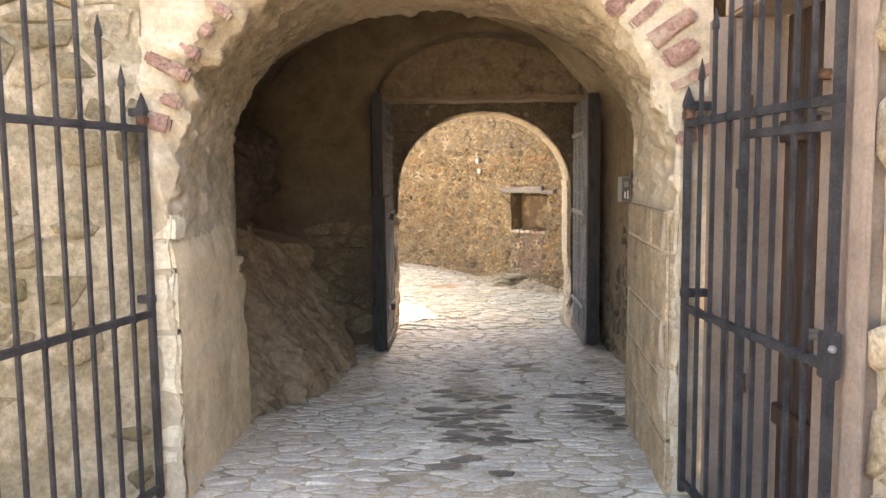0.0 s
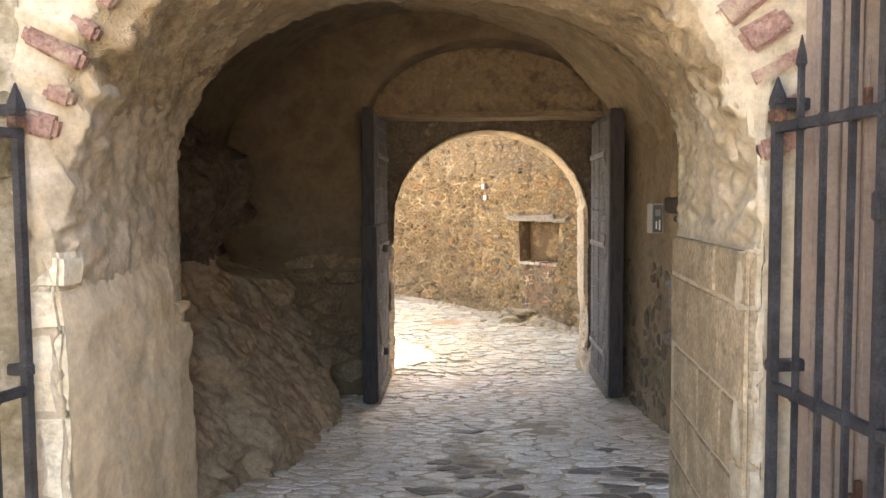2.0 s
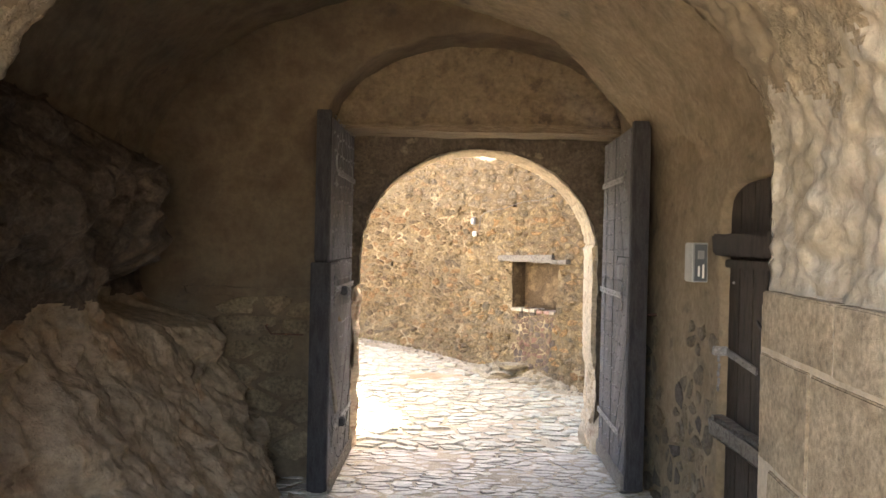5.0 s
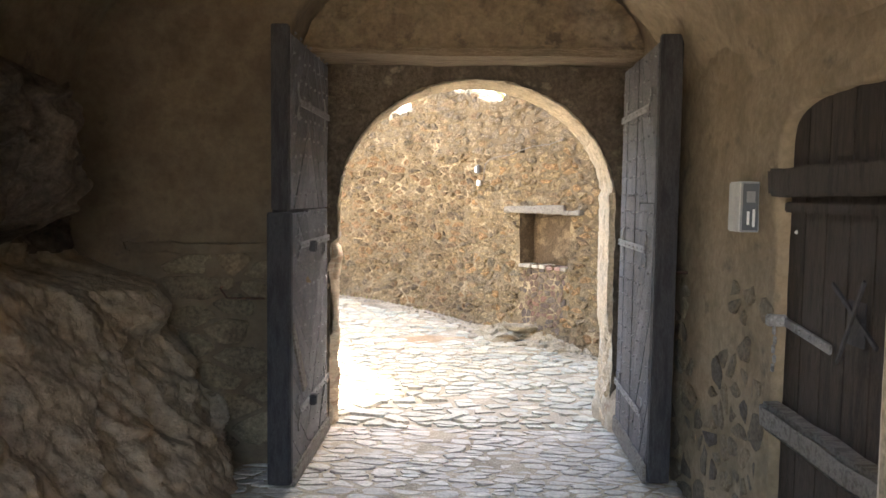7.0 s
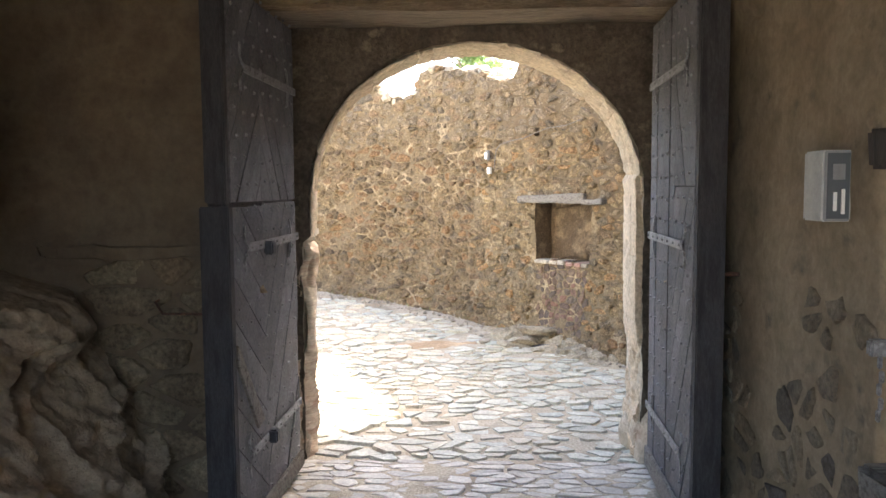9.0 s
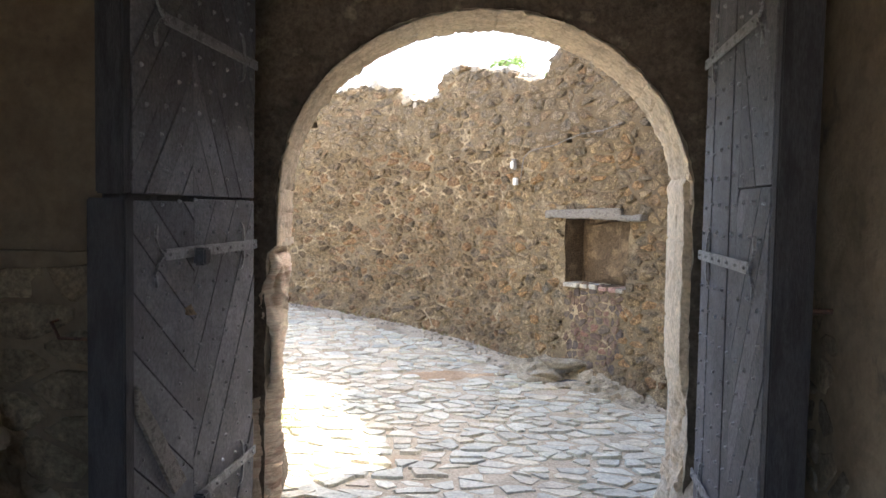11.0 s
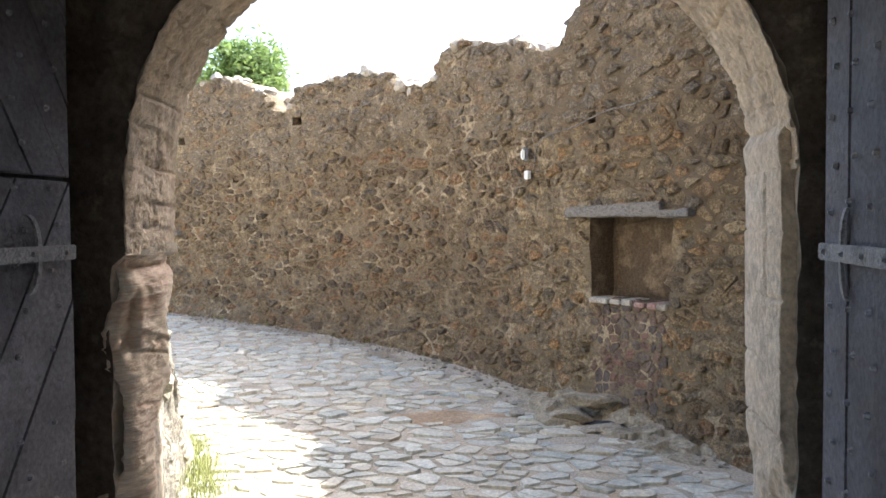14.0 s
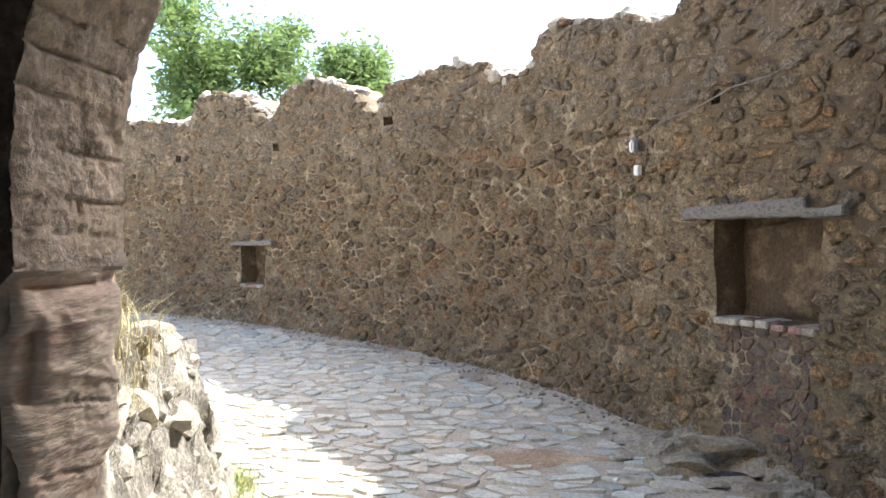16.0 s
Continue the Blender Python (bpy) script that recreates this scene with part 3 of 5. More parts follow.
# 8 m stretch up to 4.74 is unseen, added to shade the gate
TOPS = [(0, 8.0), (4.74, 8.0), (4.80, 3.75), (4.9, 3.62), (5.3, 3.4), (5.98, 3.2), (6.48, 3.08), (6.6, 2.82), (6.9, 2.8), (7.4, 2.98), (8.2, 3.1), (8.32, 3.1), (8.42, 2.78), (8.9, 2.72), (9.1, 2.86), (9.4, 3.0), (10.0, 3.06), (10.55, 2.97), (10.66, 2.98), (10.76, 2.74), (11.05, 2.72), (11.4, 3.05), (12.0, 3.26), (12.6, 3.18), (12.8, 3.0), (12.9, 2.84), (13.2, 2.95), (13.6, 3.22), (14.45, 3.34), (14.62, 3.2), (14.72, 2.94), (15.2, 3.0), (16.0, 3.1), (20, 3.1)]
def top_of(s):
    for (a, za), (b, zb) in zip(TOPS, TOPS[1:]):
        if a <= s <= b:
            return za + (zb - za) * (s - a) / (b - a) + 0.05 * fbm((s, 0, 0), 6.0) - 0.04
    return TOPS[-1][1]
# recesses: from, to, bottom, top, depth
NICHES = [(5.37, 6.24, 0.69, 1.33, 0.24), (13.10, 13.65, 0.60, 1.13, 0.24), (11.73, 11.84, 1.83, 1.93, 0.3), (13.19, 13.29, 1.77, 1.87, 0.3), (14.96, 15.07, 2.38, 2.49, 0.3), (12.75, 12.85, 2.37, 2.48, 0.3), (10.60, 10.75, 2.50, 2.60, 0.3), (14.97, 15.05, 1.76, 1.84, 0.3), (6.18, 6.29, 2.09, 2.18, 0.3)]
def wall_point(s, z, out=0.0):
    p, nrm = along(s)
    g = ground_z(p.x, p.y)
    flare = 0.13 * math.exp(-max(0, z - g) / 0.3) + 0.035 * noise.noise(Vector((s * 1.5, z * 1.9, 4.0))) + 0.014 * noise.noise(Vector((s * 5, z * 6, 1.0)))
    q = p + nrm * (out + flare)
    return (q.x, q.y, z)
# the face follows the edges of the recesses
s_cuts = sorted({round(LEN[-1] * i / 360, 3) for i in range(361)} | {e for r in NICHES for e in r[:2]})
z_cuts = sorted({round(-0.5 + i * 0.055, 3) for i in range(52)} | {e for r in NICHES for e in r[2:4]})
NZ = len(z_cuts)
sv, sf = [], []
SW = len(s_cuts)
for j in range(NZ + 9):
    for s in s_cuts:
        if j < NZ:
            z = z_cuts[j]
        else:
            z = z_cuts[-1] + (top_of(s) - z_cuts[-1]) * (j - NZ + 1) / 9
        z = min(z, top_of(s) - 0.001 * (NZ + 9 - j))
        sv.append(wall_point(s, z, 0.016 * fbm((s, z, 0), 6.0)))
def in_niche(s, z, grow=0.0, grow_large=0.0):
    return any(a - q < s < b + q and c - q < z < d + q for a, b, c, d, _ in NICHES for q in (grow_large if b - a > 0.3 else grow,))
for j in range(NZ + 8):
    for i in range(SW - 1):
        s = (s_cuts[i] + s_cuts[i + 1]) / 2
        z = (z_cuts[j] + z_cuts[j + 1]) / 2 if j + 1 < NZ else 9
        if not in_niche(s, z):
            a = j * SW + i
            sf.append((a, a + 1, a + SW + 1, a + SW))
k = len(sv)
for s in s_cuts:
    sv.append(wall_point(s, top_of(s), -0.7))
for s in s_cuts:
    sv.append(wall_point(s, -0.5, -0.7))
t0 = (NZ + 8) * SW
for i in range(SW - 1):
    sf.append((t0 + i, t0 + i + 1, k + i + 1, k + i))
    sf.append((k + i, k + i + 1, k + SW + 1 + i, k + SW + i))
wall_lane = tagged(link_mesh("wall_lane", sv, sf, M_MORTAR, smooth=True), "high rubble stone wall with a crumbling top along the lane", "wall", kind="structure")

for a, b, c, d, deep in NICHES:
    nv = []
    nfc = []
    n1, n2 = 8, 8
    def wobble(s, z, o):
        return wall_point(s, z, o + 0.05 * fbm((s, z, o), 7.0) * (1 if o < 0 else 0))
    for k2 in range(5):
        o = -deep * k2 / 4
        sh = 0.04 * (b - a) * k2 / 4
        ring = [(a + sh + (b - a - 2 * sh) * i / n1, c) for i in range(n1)] + [(b - sh, c + (d - c) * i / n2) for i in range(n2)] + [(b - sh - (b - a - 2 * sh) * i / n1, d) for i in range(n1)] + [(a + sh, d - (d - c) * i / n2) for i in range(n2)]
        nv += [wobble(s, z, o) for s, z in ring]
    m = 2 * (n1 + n2)
    nfc = [(r * m + i, r * m + (i + 1) % m, (r + 1) * m + (i + 1) % m, (r + 1) * m + i) for r in range(4) for i in range(m)]
    nfc.append(tuple(4 * m + i for i in range(m)))
    link_mesh("niche" if b - a > 0.3 else "putlog_hole", nv, nfc, M_NICHE, wall_lane)

def wall_frame(s, z, out=0.0):
    """Pose on the wall's face: x along it towards larger s, y out of it, z up."""
    p, nrm = along(s)
    q = wall_point(s, z, out)
    x = Vector((nrm.y, -nrm.x, 0))
    return Matrix(((x.x, nrm.x, 0, q[0]), (x.y, nrm.y, 0, q[1]), (0, 0, 1, q[2]), (0, 0, 0, 1)))

# ---------------------------------------------------------------- side walls before the gateway
def plain_wall(name, pts, z0, z1, thick, material, label, cellsize=0.12):
    """A wall along a line on the plan, its face to the side on which the line's left lies."""
    lens = [0.0]
    for a, b in zip(pts, pts[1:]):
        lens.append(lens[-1] + math.hypot(b[0] - a[0], b[1] - a[1]))
    def at(s, out):
        s = min(max(s, 0), lens[-1])
        i = max(j for j in range(len(pts) - 1) if lens[j] <= s + 1e-9)
        i = min(i, len(pts) - 2)
        a, b = Vector(pts[i]), Vector(pts[i + 1])
        f = (s - lens[i]) / (lens[i + 1] - lens[i])
        d = (b - a).normalized()
        q = a + (b - a) * f + Vector((-d.y, d.x)) * out
        return q
    nu, nv = int(lens[-1] / cellsize), int((z1 - z0) / cellsize)
    def fn(u, v):
        s, z = lens[-1] * u, z0 + (z1 - z0) * v
        q = at(s, 0.02 * fbm((s, z, 3), 4.0))
        return (q.x, q.y, z)
    v, f = grid(nu, nv, fn)
    k = len(v)
    for i in range(nu + 1):
        q = at(lens[-1] * i / nu, -thick)
        v.append((q.x, q.y, z1))
    for i in range(nu + 1):
        q = at(lens[-1] * i / nu, -thick)
        v.append((q.x, q.y, z0))
    t = nv * (nu + 1)
    for i in range(nu):
        f.append((t + i, t + i + 1, k + i + 1, k + i))
        f.append((k + i, k + i + 1, k + nu + 2 + i, k + nu + 1 + i))
    f.append((0, t, k, k + nu + 1))
    f.append((nu, t + nu, k + nu, k + 2 * nu + 1))
    ob = tagged(link_mesh(name, v, f, material, smooth=True), label, "wall", kind="structure")
    return ob, at, lens[-1]

wall_splay, splay_at, splay_len = plain_wall("wall_splay", [(-1.42, 3.70), (-1.80, 3.38), (-2.35, 2.55), (-3.6, 0.2)], -0.3, 3.9, 0.6, M_MOSSWALL, "mossy rubble wall beside the gateway")
wall_side, side_at, side_len = plain_wall("wall_side", [(1.42, -4.0), (1.40, 2.42)], -0.3, 3.9, 0.6, M_LIME, "pale rubble wall of rounded sandstone beside the gateway")
wall_side_top, _, _ = plain_wall("wall_side_top", [(1.40, 2.42), (1.40, 3.66)], 2.62, 3.9, 0.6, M_LIME, "plastered stone wall above the side door")

# ---------------------------------------------------------------- iron gates
def iron_gate(name, hinge, end, bars, tops, wicket, label):
    root = tagged(new(name), label, "gate")
    h, e = Vector((*hinge, 0)), Vector((*end, 0))
    length = (e - h).length
    d = (e - h).normalized()
    base = ground_z(*hinge) + 0.06
    root.location = (h.x, h.y, base)
    root.rotation_euler = (0, 0, math.atan2(d.y, d.x))
    def bar(nm, x, z0, z1, r, tip):
        bm = bmesh.new()
        rings = [(z0, r), (z1, r)]
        if tip:
            rings += [(z1 + 0.01, r * 1.5), (z1 + 0.035, r * 1.3), (z1 + 0.10, r * 0.15)]
        last = None
        for z, q in rings:
            ring = [bm.verts.new((x + a * q, b * q, z)) for a, b in ((-1, -1), (1, -1), (1, 1), (-1, 1))]
            if last:
                for i in range(4):
                    bm.faces.new((last[i], last[(i + 1) % 4], ring[(i + 1) % 4], ring[i]))
            else:
                bm.faces.new(ring[::-1])
            last = ring
        bm.faces.new(last)
        if not tip:
            bmesh.ops.bevel(bm, geom=bm.edges[:], offset=0.002, segments=1, affect="EDGES")
        return part(nm, bm, M_IRON, root)
    for i, (x, top) in enumerate(zip(bars, tops)):
        thick = 0.0145 if i in (0, len(bars) - 1) or (wicket and i == 4) else 0.0084
        bar("stile" if thick > 0.012 else "bar", x, -0.02, top - base - 0.1, thick, True)
    for z, nm in ((0.03, "bottom_rail"), (0.90, "middle_rail"), (1.78, "top_rail")):
        part(nm, box_bm(-0.02, bars[-1] + 0.02, -0.014, 0.014, z - 0.017, z + 0.017, 0.003), M_IRON, root)
        for x in bars[1:-1]:
            part("collar", box_bm(x - 0.014, x + 0.014, -0.017, 0.017, z - 0.021, z + 0.021, 0.004), M_IRON, root)
    if wicket:
        part("wicket_rail", box_bm(bars[4], bars[-1], -0.013, 0.013, 1.68, 1.715, 0.003), M_IRON, root)
        part("lock_box", box_bm(bars[-1] - 0.035, bars[-1] + 0.03, -0.025, 0.025, 0.86, 1.02, 0.006), M_IRON, root, "black iron lock case")
        part("hinge_knuckle", box_bm(bars[4] - 0.012, bars[4] + 0.026, -0.03, 0.004, 1.48, 1.56, 0.005), M_IRON, root)
        bm = bmesh.new()
        bmesh.ops.create_uvsphere(bm, u_segments=10, v_segments=6, radius=0.014, matrix=pose(bars[-1] + 0.045, -0.02, 0.97))
        part("knob", bm, M_STRAP, root, "small worn iron knob")
    for z in (1.86, 0.97):
        part("hinge_bracket", box_bm(-0.02, 0.02, *((-0.02, 0.15) if wicket else (-0.13, 0.02)), z - 0.02, z + 0.02, 0.004), M_IRON, root, "iron hinge strap fixed into the wall")
    part("hinge_sleeve", box_bm(-0.023, 0.023, -0.023, 0.023, 1.80, 1.84, 0.004), M_RUST, root, "rust-red hinge sleeve")
    return root

left_bars = [0.0, 0.135, 0.27, 0.405, 0.54, 0.675, 0.81, 0.945, 1.08, 1.20]
gate_tops = [2.05, 2.16, 2.36, 2.55, 2.66, 2.74, 2.80, 2.84, 2.87, 2.90]
iron_gate("iron_gate", (-1.41, 3.645), (-1.73, 2.50), left_bars, gate_tops, False, "tall black iron bar gate standing open against the rubble wall")
right_bars = [0.0, 0.14, 0.27, 0.41, 0.55, 0.66, 0.78, 0.91, 1.02, 1.165]
iron_gate("iron_gate", (1.165, 3.65), (1.275, 2.53), right_bars, gate_tops, True, "tall black iron bar gate with a wicket, standing open")

# ---------------------------------------------------------------- side door before the gateway
surround = tagged(new("door_surround"), "mauve sandstone frame around a dark side door", "door frame")
for x0, x1, y0 in ((1.27, 1.36, 3.60), (1.36, 1.44, 3.615), (1.44, 1.62, 3.60)):
    part("far_jamb", box_bm(x0, x1 - 0.004, y0, 3.69, 0.02, 2.36, 0.008), M_MAUVE, surround)
part("near_jamb", box_bm(1.34, 1.64, 2.44, 2.74, 0.02, 2.36, 0.015), M_MAUVE, surround)
part("near_moulding", box_bm(1.325, 1.36, 2.40, 2.50, 0.02, 2.62, 0.012), M_MAUVE, surround)
part("head", box_bm(1.34, 1.64, 2.44, 3.69, 2.364, 2.615, 0.015), M_MAUVE, surround)
side_door = tagged(new("side_door"), "dark brown plank door shut within its stone frame", "door")
for i in range(5):
    y = 2.745 + i * 0.171
    part("plank", box_bm(1.60, 1.64, y, y + 0.166, 0.05, 2.36, 0.004), M_DOOR, side_door)
part("ledge", box_bm(1.565, 1.597, 2.76, 3.58, 1.78, 1.88, 0.006), M_DOOR, side_door)
part("ledge", box_bm(1.565, 1.597, 2.76, 3.58, 0.45, 0.55, 0.006), M_DOOR, side_door)
for y, z in ((3.59, 1.92), (3.59, 0.62)):
    p = tagged(new("pintle"), "rusty iron hinge pin set in the sandstone jamb", "hinge")
    part("arm", box_bm(1.40, 1.43, y - 0.05, y + 0.03, z - 0.015, z + 0.015, 0.003), M_RUST, p)
    part("pin", box_bm(1.404, 1.426, y - 0.05, y - 0.028, z, z + 0.08, 0.003), M_RUST, p)
for z, material, lab in ((1.98, M_RUST, "rusty iron stub set in the sandstone jamb"), (1.86, M_BEAM, "small brass latch keeper on the sandstone jamb"), (1.07, M_BEAM, "worn iron keeper on the sandstone jamb")):
    tagged(part("keeper", box_bm(1.28, 1.345, 2.66, 2.70, z - 0.018, z + 0.018, 0.004), material), lab, "keeper")

# ---------------------------------------------------------------- inner gate leaves
def strips(rect, angle, width):
    """Sloping planks fitted into a rectangle: a list of outlines."""
    x0, x1, z0, z1 = rect
    nx, nz = -math.sin(angle), math.cos(angle)
    vals = [x * nx + z * nz for x in (x0, x1) for z in (z0, z1)]
    lo, hi = min(vals), max(vals)
    out = []
    k = math.floor(lo / width)
    while k * width < hi:
        poly = [(x0, z0), (x1, z0), (x1, z1), (x0, z1)]
        a, b = k * width + 0.003, (k + 1) * width - 0.003
        poly = clip(poly, a * nx, a * nz, -nx, -nz)
        if len(poly) > 2:
            poly = clip(poly, b * nx, b * nz, nx, nz)
        if len(poly) > 2:
            out.append(poly)
        k += 1
    return out

def slab(poly, y0, y1):
    """A flat board with chamfered edges from an outline in x and z."""
    bm = bmesh.new()
    cx, cz = sum(p[0] for p in poly) / len(poly), sum(p[1] for p in poly) / len(poly)
    back = [bm.verts.new((x, y0, z)) for x, z in poly]
    mid = [bm.verts.new((x, y1 - 0.003, z)) for x, z in poly]
    top = []
    for x, z in poly:
        d = max(math.hypot(x - cx, z - cz), 1e-4)
        f = max(0.6, 1 - 0.004 / d)
        top.append(bm.verts.new((cx + (x - cx) * f, y1, cz + (z - cz) * f)))
    n = len(poly)
    for a, b in ((back, mid), (mid, top)):
        for i in range(n):
            bm.faces.new((a[i], a[(i + 1) % n], b[(i + 1) % n], b[i]))
    bm.faces.new(top)
    bmesh.ops.recalc_face_normals(bm, faces=bm.faces[:])
    return bm

def strap(parent, x0, x1, z, flip, fork=True):
    """A forged strap with a forked tail and a cross bar near the hinge."""
    bm = box_bm(x0, x1, 0.045, 0.055, z - 0.022, z + 0.022, 0.003)
    ob = part("strap_hinge", bm, M_STRAP, parent, "studded forged iron strap")
    for sgn in (-1, 1):
        if fork:
            pts = [(x1, 0), (x1 + 0.04, 0.02 * sgn), (x1 + 0.07, 0.06 * sgn), (x1 + 0.06, 0.11 * sgn)]
            bm = bmesh.new()
            last = None
            for i, (x, dz) in enumerate(pts):
                r = 0.013 * (1 - 0.22 * i)
                ring = [bm.verts.new((x + q * sgn * r, yy, z + dz + q * r)) for q, yy in ((-1, 0.045), (1, 0.045), (1, 0.055), (-1, 0.055))]
                if last:
                    for k in range(4):
                        bm.faces.new((last[k], last[(k + 1) % 4], ring[(k + 1) % 4], ring[k]))
                last = ring
            bm.faces.new(last)
            part("tail", bm, M_STRAP, ob)
        curl = bmesh.new()
        last = None
        for i in range(7):
            a = math.pi * 0.5 * i / 6 * sgn
            cx, cz = x0 + 0.16 + 0.05 * (1 - math.cos(a)), z + 0.02 * sgn + 0.09 * math.sin(a)
            ring = [curl.verts.new((cx + q * 0.008, yy, cz)) for q, yy in ((-1, 0.045), (1, 0.045), (1, 0.054), (-1, 0.054))]
            if last:
                for k in range(4):
                    curl.faces.new((last[k], last[(k + 1) % 4], ring[(k + 1) % 4], ring[k]))
            last = ring
        part("curl", curl, M_STRAP, ob)
    for i in range(7):
        x = x0 + 0.05 + (x1 - x0 - 0.08) * i / 6
        part("rivet", stud_bm([(x, z)], 0.055, 0.009), M_STRAP, ob)
    return ob

def stud_bm(points, y, r):
    bm = bmesh.new()
    for x, z in points:
        bmesh.ops.create_cone(bm, cap_ends=True, segments=6, radius1=r, radius2=r * 0.45, depth=r, matrix=pose(x, y + r * 0.4, z, -90))
    return bm

def gate_leaf(hinge, end, mirror, z0, z1, label):
    root = tagged(new("gate_leaf"), label, "gate leaf")
    h, e = Vector((*hinge, 0)), Vector((*end, 0))
    W = (e - h).length
    d = (e - h).normalized()
    nrm = Vector((-d.y, d.x, 0)) * (1 if mirror else -1)
    if nrm.x * (0.5 - h.x) < 0:
        nrm = -nrm
    basis = Matrix(((d.x, nrm.x, 0, h.x), (d.y, nrm.y, 0, h.y), (0, 0, 1, 0), (0, 0, 0, 1)))
    rngl = random.Random(7 + mirror)
    def add(nm, bm, material, label="", parent=None):
        bm.transform(basis)
        bmesh.ops.recalc_face_normals(bm, faces=bm.faces[:])
        return part(nm, bm, material, parent or root, label)
    centre = 0.575 * W
    split = 1.43
    add("backing", box_bm(0.0, W - 0.02, -0.07, 0.018, z0, z1, 0.004), M_OAK)
    add("edge_post", box_bm(W - 0.025, W + 0.03, -0.065 if not mirror else -0.09, 0.035, split + 0.01 if not mirror else z0 + 0.02, z1 + 0.04, 0.006), M_OAK, "dark squared oak edge post")
    boards = []
    if not mirror:
        boards += strips((centre, W - 0.03, split + 0.012, z1), radians(-52), 0.115)
        boards += strips((0.0, centre, split + 0.012, z1), radians(58), 0.125)
        boards += strips((0.0, centre - 0.006, z0, split), radians(-58), 0.19)
        for poly in strips((centre + 0.01, W + 0.0, z0 + 0.05, split - 0.012), radians(38), 0.16):
            add("wicket_plank", slab(poly, 0.019, 0.045), M_OAK_P)
        add("wicket_post", box_bm(W - 0.012, W + 0.05, -0.085, 0.052, z0 + 0.03, split - 0.005, 0.006), M_OAK, "dark oak closing edge of the wicket")
        add("sill_board", box_bm(0.02, W, 0.046, 0.068, z0 + 0.0, z0 + 0.10, 0.006), M_BEAM, "pale worn bottom board")
        add("brace", slab([(centre + 0.1, z0 + 0.52), (centre + 0.2, z0 + 0.50), (W - 0.02, z0 + 0.88), (W - 0.02, z0 + 0.98)], 0.046, 0.06), M_BEAM, "pale patch batten")
    else:
        boards += strips((0.0, centre, z0, z1), radians(90), 0.17)
        boards += strips((centre, W - 0.03, z0, 1.5), radians(62), 0.13)
        boards += strips((centre, W - 0.03, 1.506, z1), radians(-66), 0.14)
        add("sill_board", box_bm(0.02, W, 0.040, 0.062, z0, z0 + 0.12, 0.006), M_BEAM, "pale worn bottom board")
    for poly in boards:
        add("plank", slab(poly, 0.019, 0.038 + rngl.uniform(-0.003, 0.003)), M_OAK_P)
    studs = []
    for i in range(int((z1 - z0) / 0.115)):
        for j in range(8):
            studs.append(((j + 0.5 + 0.25 * (i % 2)) * W / 8.3, z0 + 0.12 + i * 0.115 + rngl.uniform(-0.015, 0.015)))
    st = add("studs", stud_bm(studs, 0.043, 0.0105), M_STUD, "rows of small iron studs")
    st["kind"] = "stuff"
    for z in (0.20, 1.22, 2.08):
        holder = strap(root, 0.0, W * 0.80, z, False)
        for o in (holder, *holder.children):
            o.data.transform(basis)
    if not mirror:
        for z in (1.20, 0.20):
            add("lock", box_bm(centre - 0.03, centre + 0.03, 0.05, 0.10, z - 0.035, z + 0.035, 0.008), M_IRON, "black iron padlock on its hasp")
    return root
gate_leaf((-0.622, 9.07), (-0.645, 7.90), 0, -0.20, 2.45, "studded dark oak gate leaf with a wicket, folded open")
gate_leaf((1.585, 9.05), (1.545, 7.97), 1, -0.17, 2.43, "dark oak gate leaf with iron straps, folded open against the wall")

lintel = tagged(part("lintel_beam", box_bm(-0.755, 1.685, 8.80, 9.28, 2.497, 2.55, 0.012, 9, 0.022), M_LINTEL), "old cracked timber beam above the inner gate", "beam")

# plastered tympanum standing on the beam
def tympanum(u, v):
    x = -0.755 + 2.44 * u
    top = 2.50 + 0.75 * math.sqrt(max(0.0, 1 - ((x - 0.465) / 1.25) ** 2)) + 0.03
    low = 2.535 + 0.018 * fbm((x, 3, 0), 4.0) + 0.014 * math.sin(x * 1.9)
    z = low + (top - low) * v
    lip = 0.035 * math.exp(-(z - low) / 0.05) + 0.02 * math.exp(-((z - 2.72) / 0.07) ** 2)
    return (x, 8.81 - lip + 0.020 * fbm((x, 1, z), 3.0) + 0.012 * fbm((x, 6, z), 11.0), z)
vt, ft = grid(130, 60, tympanum)
k = len(vt)
vt += [(x, 9.29, z) for x, y, z in vt[:131]]
ft += [(k + i, k + i + 1, i + 1, i) for i in range(130)]
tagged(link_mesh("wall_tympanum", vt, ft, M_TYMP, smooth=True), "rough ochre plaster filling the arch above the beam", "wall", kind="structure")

# ---------------------------------------------------------------- passage fittings
M_CELL = mat("black_brown_oak", [(0.040, 0.031, 0.026), (0.062, 0.048, 0.039), (0.028, 0.022, 0.019)], 3, 40, 0.5, 0.7, streak=(6, 6, 1))
cell_door = tagged(new("cell_door"), "dark plank door shut within the arched recess of the passage", "door")
for i in range(6):
    y = 5.75 + i * 0.175
    part("plank", box_bm(1.765, 1.80, y, y + 0.171, -0.15, 2.05, 0.004), M_CELL, cell_door)
part("upper_bar", box_bm(1.67, 1.762, 5.72, 6.80, 1.545, 1.665, 0.012, 5, 0.012), M_CELL, cell_door, "heavy dark oak bar")
part("ledge", box_bm(1.725, 1.763, 5.82, 6.74, 1.48, 1.525, 0.006, 4, 0.006), M_CELL, cell_door)
part("hasp", box_bm(-0.0065, 0.0065, -0.20, 0.20, -0.02, 0.02, 0.003, m=pose(1.7565, 6.555, 0.995, 6)), M_STRAP, cell_door, "forged iron hasp")
